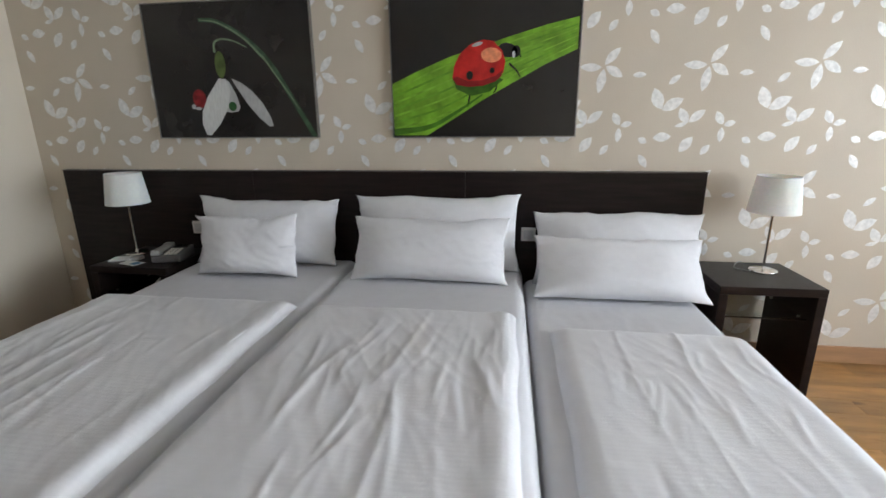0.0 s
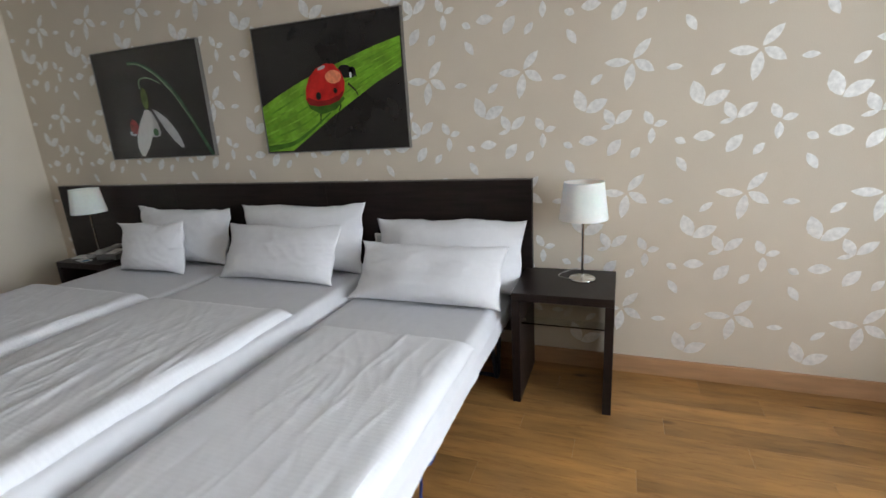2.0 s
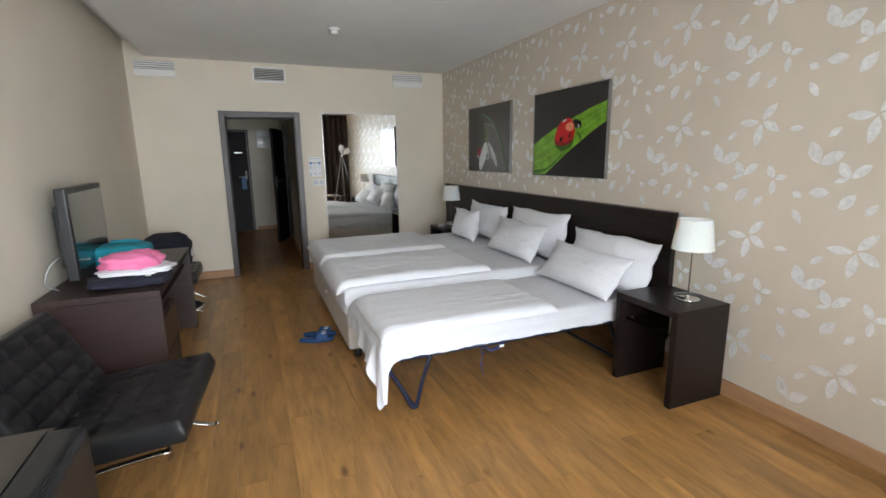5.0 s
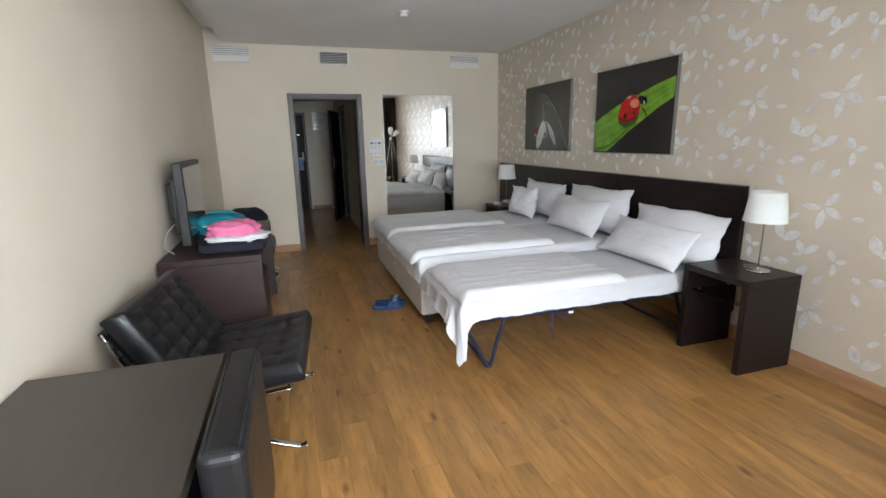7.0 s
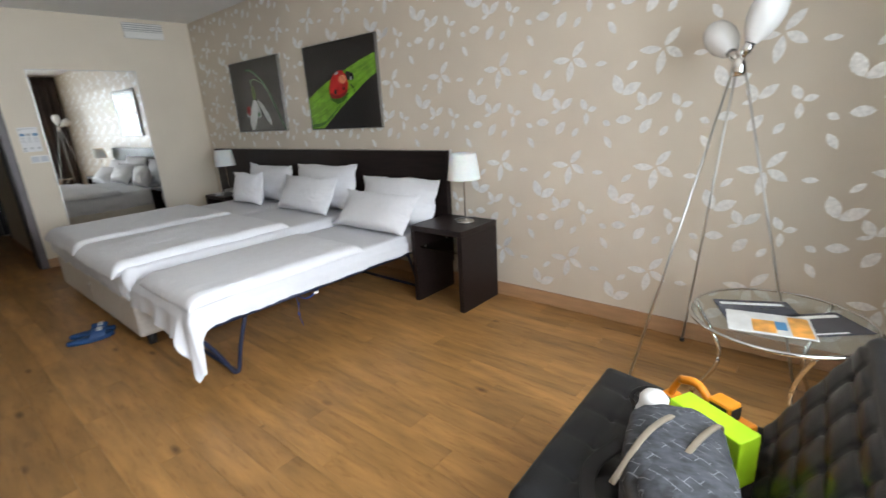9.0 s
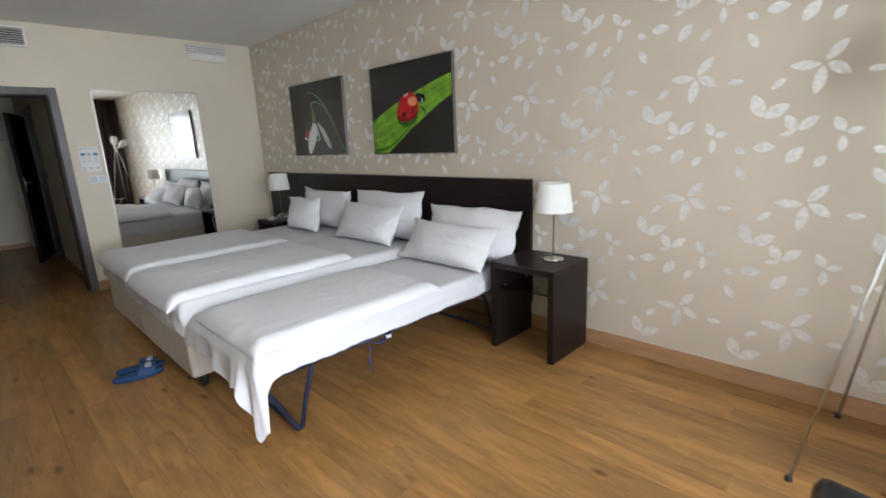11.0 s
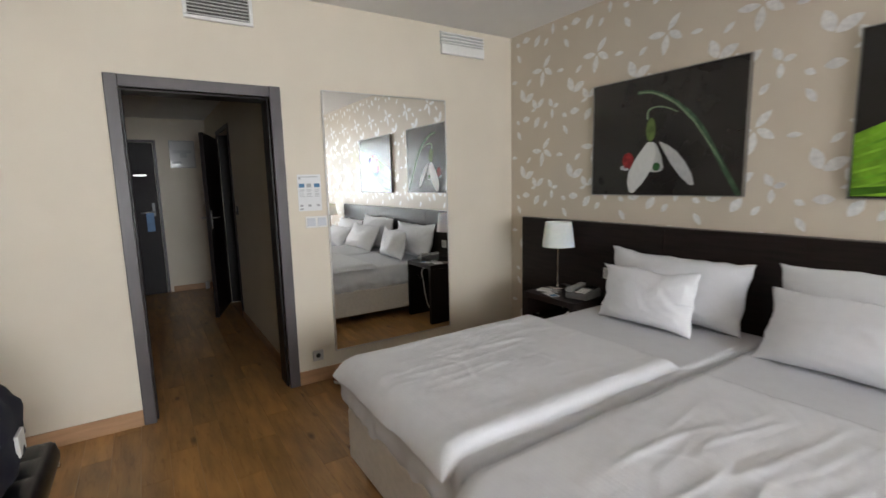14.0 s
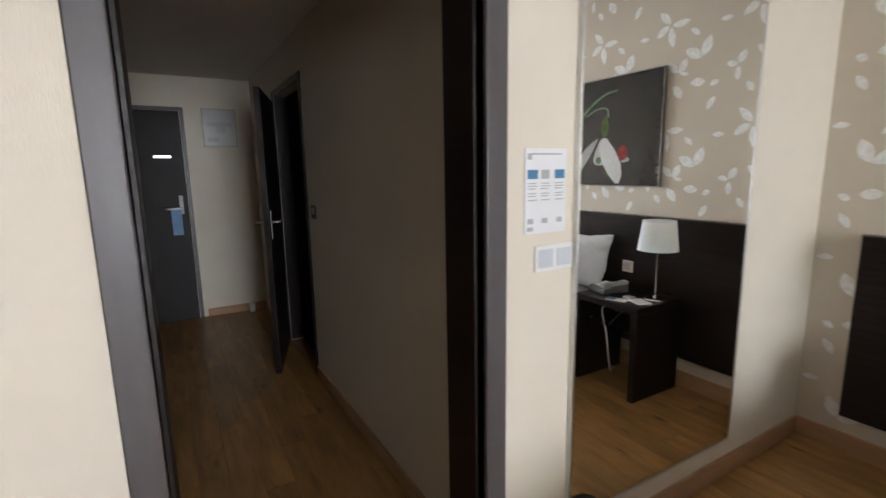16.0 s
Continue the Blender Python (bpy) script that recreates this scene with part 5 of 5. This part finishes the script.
for x, y, rz, w, h, z, col, lab in ((3.44, 2.06, 25, 0.30, 0.21, 0.4985, (0.05, 0.055, 0.075), "dark covered magazine on the glass table"), (3.50, 1.92, 12, 0.30, 0.21, 0.503, (0.62, 0.62, 0.6), "magazine with an orange and white cover"), (3.66, 2.03, 40, 0.29, 0.2, 0.4985, (0.06, 0.06, 0.07), "dark covered magazine on the glass table")):
    g = thing("magazine", (x, y, z), lab, "magazine", "magazines on the glass table", rz)
    box("cover", (-w / 2, -h / 2, 0), (w / 2, h / 2, 0.004), plain("magazine_cover", col, 0.25, 0.1, bump=0), g, 0.0005)
    if col[0] > 0.5:
        boxes("photo", [((-0.06, -0.09, 0.0041), (0.02, 0.03, 0.0046)), ((0.07, -0.095, 0.0041), (0.14, 0.09, 0.0046))], plain("orange_print", (0.75, 0.33, 0.06), 0.3, 0.4, bump=0), g, 0)
        boxes("photo_blue", [((0.02, -0.05, 0.0041), (0.06, 0.03, 0.0046))], INKB, g, 0)
    else:
        boxes("title_bar", [((-0.13, 0.05, 0.0041), (0.12, 0.075, 0.0046)), ((-0.13, -0.09, 0.0041), (0.05, -0.08, 0.0046))], PAPERW, g, 0)

fl = thing("floor_lamp", (3.23, 2.27, 0), "chrome tripod floor lamp with frosted glass shades", "lamp")
for x, y in ((-0.29, -0.35), (-0.19, 0.32), (0.38, 0.10)):
    tube("leg", [(x, y, 0.0), (x * 0.06, y * 0.06, 1.53)], 0.0055, STEEL, fl, 10)
    lathe("foot", [(0, 0), (0.014, 0), (0.012, 0.02), (0, 0.02)], BLACKP, fl, 12, (x, y, 0))
lathe("hub", [(0, 1.5), (0.028, 1.5), (0.034, 1.52), (0.028, 1.56), (0.012, 1.58), (0, 1.58)], CHROME, fl, 20)
for k, (a, up) in enumerate(((128, 36), (12, 68))):
    m = pose(0, 0, 1.55, 0, 0, a) @ pose(0, 0, 0, 0, 90 - up, 0)
    o = lathe("lamp_holder", [(0, 0.0), (0.012, 0.0), (0.012, 0.04), (0.02, 0.05), (0.022, 0.10), (0, 0.10)], CHROME, fl, 16)
    o.matrix_basis = m
    o = lathe("glass_shade", [(0.024, 0.09), (0.046, 0.125), (0.066, 0.175), (0.071, 0.225), (0.060, 0.275), (0.045, 0.297), (0.040, 0.295), (0.055, 0.272), (0.066, 0.225), (0.061, 0.175), (0.041, 0.127), (0.02, 0.095)], plain("opal_glass", (0.80, 0.80, 0.79), 0.25, 0.02, bump=0), fl, 28)
    o.matrix_basis = m

bp = thing("backpack", (3.43, 0.80, 0.44), "grey patterned backpack lying on the leather chair", "backpack", rz=15)
GREYC = mat("grey_patterned_fabric", (0.05, 0.054, 0.062), 0.75, var=0.55, scale=34, stretch=(1, 1.8, 1), bump=0.2, bscale=300)
def woven_marks(m):
    """Short pale strokes in staggered rows over the cloth."""
    nt = m.node_tree
    b = nt.nodes["Principled BSDF"]
    base = b.inputs["Base Color"].links[0].from_socket
    tc = nt.nodes.new("ShaderNodeTexCoord")
    mp = nt.nodes.new("ShaderNodeMapping")
    mp.inputs["Rotation"].default_value = (0, 0, radians(35))
    nt.links.new(tc.outputs["Object"], mp.inputs["Vector"])
    br = nt.nodes.new("ShaderNodeTexBrick")
    br.inputs["Scale"].default_value, br.inputs["Mortar Size"].default_value, br.inputs["Mortar Smooth"].default_value = 11.0, 0.016, 0.6
    nt.links.new(mp.outputs[0], br.inputs["Vector"])
    n = nt.nodes.new("ShaderNodeTexNoise")
    n.inputs["Scale"].default_value = 26
    nt.links.new(tc.outputs["Object"], n.inputs["Vector"])
    cut = nt.nodes.new("ShaderNodeMapRange")
    cut.inputs["From Min"].default_value, cut.inputs["From Max"].default_value = 0.50, 0.56
    nt.links.new(n.outputs["Fac"], cut.inputs["Value"])
    mul = nt.nodes.new("ShaderNodeMath")
    mul.operation = "MULTIPLY"
    nt.links.new(br.outputs["Fac"], mul.inputs[0])
    nt.links.new(cut.outputs[0], mul.inputs[1])
    mx = nt.nodes.new("ShaderNodeMix")
    mx.data_type = "RGBA"
    nt.links.new(mul.outputs[0], mx.inputs[0])
    nt.links.new(base, mx.inputs[6])
    mx.inputs[7].default_value = (0.20, 0.21, 0.23, 1)
    nt.links.new(mx.outputs[2], b.inputs["Base Color"])


woven_marks(GREYC)
lump("body", (0, 0, 0), (0.245, 0.36, 0.20), 9, GREYC, bp, 0.06, power=3.6)
lump("pocket", (0.02, -0.10, 0.07), (0.21, 0.2, 0.13), 12, GREYC, bp, 0.05, power=3.6)
for x in (-0.045, 0.06):
    tube("zip_band", smooth_line([(x - 0.09, -0.14, 0.14), (x - 0.03, -0.03, 0.205), (x + 0.03, 0.08, 0.20), (x + 0.05, 0.15, 0.12)], 20), 0.007, plain("tan_webbing", (0.20, 0.165, 0.12), 0.7), bp, 8, 0.004)
tube("shoulder_strap", smooth_line([(-0.13, 0.12, 0.06), (-0.20, 0.04, 0.02), (-0.19, -0.08, 0.02), (-0.13, -0.15, 0.05)], 18), 0.022, BLK, bp, 8, 0.006)
gb = thing("green_box", (3.465, 1.03, 0.43), "lime green toy box on the leather chair", "box", rz=-28)
LIME = plain("lime_card", (0.50, 0.82, 0.02), 0.5, 0.08)
box("carton", (-0.11, -0.04, 0), (0.11, 0.04, 0.15), LIME, gb, 0.004)
box("print_panel", (-0.095, -0.0415, 0.02), (0.095, -0.0405, 0.07), PAPERW, gb, 0)
ex = thing("toy_excavator", (3.47, 1.15, 0.43), "orange plastic toy excavator on the leather chair", "toy", rz=-25)
OR = plain("orange_plastic", (0.86, 0.30, 0.02), 0.35, 0.05, bump=0)
for y in (-0.045, 0.045):
    bm = bmesh.new()
    bm_box(bm, (-0.09, y - 0.018, 0.0), (0.09, y + 0.018, 0.045), 0.018, 3)
    from_bm("track", bm, BLACKP, ex)
box("chassis", (-0.08, -0.05, 0.046), (0.08, 0.05, 0.08), OR, ex, 0.008)
boxes("cab", [((-0.02, -0.045, 0.081), (0.05, 0.01, 0.15))], OR, ex, 0.008)
boxes("cab_window", [((-0.012, -0.0465, 0.1), (0.042, -0.0455, 0.14)), ((0.0505, -0.038, 0.1), (0.0515, 0.004, 0.14))], BLACKP, ex, 0)
tube("boom", smooth_line([(-0.05, 0.02, 0.085), (-0.10, 0.02, 0.125), (-0.16, 0.02, 0.11)], 10), 0.014, OR, ex, 8)
tube("arm", smooth_line([(-0.16, 0.02, 0.11), (-0.185, 0.02, 0.06), (-0.19, 0.02, 0.03)], 8), 0.011, OR, ex, 8)
box("bucket", (-0.22, -0.015, 0.002), (-0.165, 0.055, 0.04), OR, ex, 0.01)
wb = thing("baby_bottle", (3.31, 1.03, 0.43), "white and red plastic drinking bottle with a black loop", "bottle")
lathe("body", [(0, 0), (0.045, 0.0), (0.05, 0.02), (0.05, 0.1), (0.04, 0.12), (0, 0.12)], WHITEP, wb, 24)
lathe("red_band", [(0.0505, 0.03), (0.0512, 0.035), (0.0512, 0.065), (0.0505, 0.07)], plain("red_print", (0.45, 0.03, 0.04), 0.4, 0.3), wb, 24)
lathe("cap", [(0.041, 0.121), (0.041, 0.145), (0.03, 0.16), (0, 0.165)], WHITEP, wb, 24)
tube("loop", smooth_line([(-0.05, 0, 0.08), (-0.07, 0.02, 0.12), (-0.02, 0.03, 0.155), (0.05, 0.02, 0.13), (0.05, 0, 0.08)], 24), 0.007, BLACKP, wb, 8)


# ---- floor boards ----
def planks():
    rnd = random.Random(5)
    w, gap = 0.135, 0.0006
    cache = {}

    def plank(x0, x1, y0, y1):
        key = (round(x1 - x0, 3), round(y1 - y0, 3))
        if key not in cache:
            bm = bmesh.new()
            lx, ly = key[0] / 2 - gap / 2, key[1] / 2 - gap / 2
            e = 0.0008
            top = [bm.verts.new(p) for p in ((-lx + e, -ly + e, 0), (lx - e, -ly + e, 0), (lx - e, ly - e, 0), (-lx + e, ly - e, 0))]
            low = [bm.verts.new(p) for p in ((-lx, -ly, -e), (lx, -ly, -e), (lx, ly, -e), (-lx, ly, -e))]
            bot = [bm.verts.new(p) for p in ((-lx, -ly, -0.0115), (lx, -ly, -0.0115), (lx, ly, -0.0115), (-lx, ly, -0.0115))]
            bm.faces.new(top)
            for k in range(4):
                n = (k + 1) % 4
                bm.faces.new((low[k], low[n], top[n], top[k]))
                bm.faces.new((bot[k], bot[n], low[n], low[k]))
            me = bpy.data.meshes.new("plank")
            bm.to_mesh(me)
            bm.free()
            me.materials.append(OAK)
            cache[key] = me
        ob = new("plank", cache[key])
        ob.parent = floor
        ob.location = ((x0 + x1) / 2, (y0 + y1) / 2, 0)

    def run(xa, xb, ya, yb):
        y = ya
        row = 0
        while y < yb - 0.005:
            y1 = min(y + w, yb)
            x = xa
            first = True
            while x < xb - 0.005:
                x1 = x + (0.98 if not first else 0.22 + 0.13 * ((row * 5) % 7))
                if xb - x1 < 0.12:
                    x1 = xb
                first = False
                x1 = min(x1, xb)
                plank(x, x1, y, y1)
                x = x1
            y = y1
            row += 1
    run(HX, XE, -0.90, 0.61)
    run(XW, XE, 0.61, YN)
    run(XW, XE, YS, -0.90)
    run(HX, XW, -1.0, -0.90)


planks()
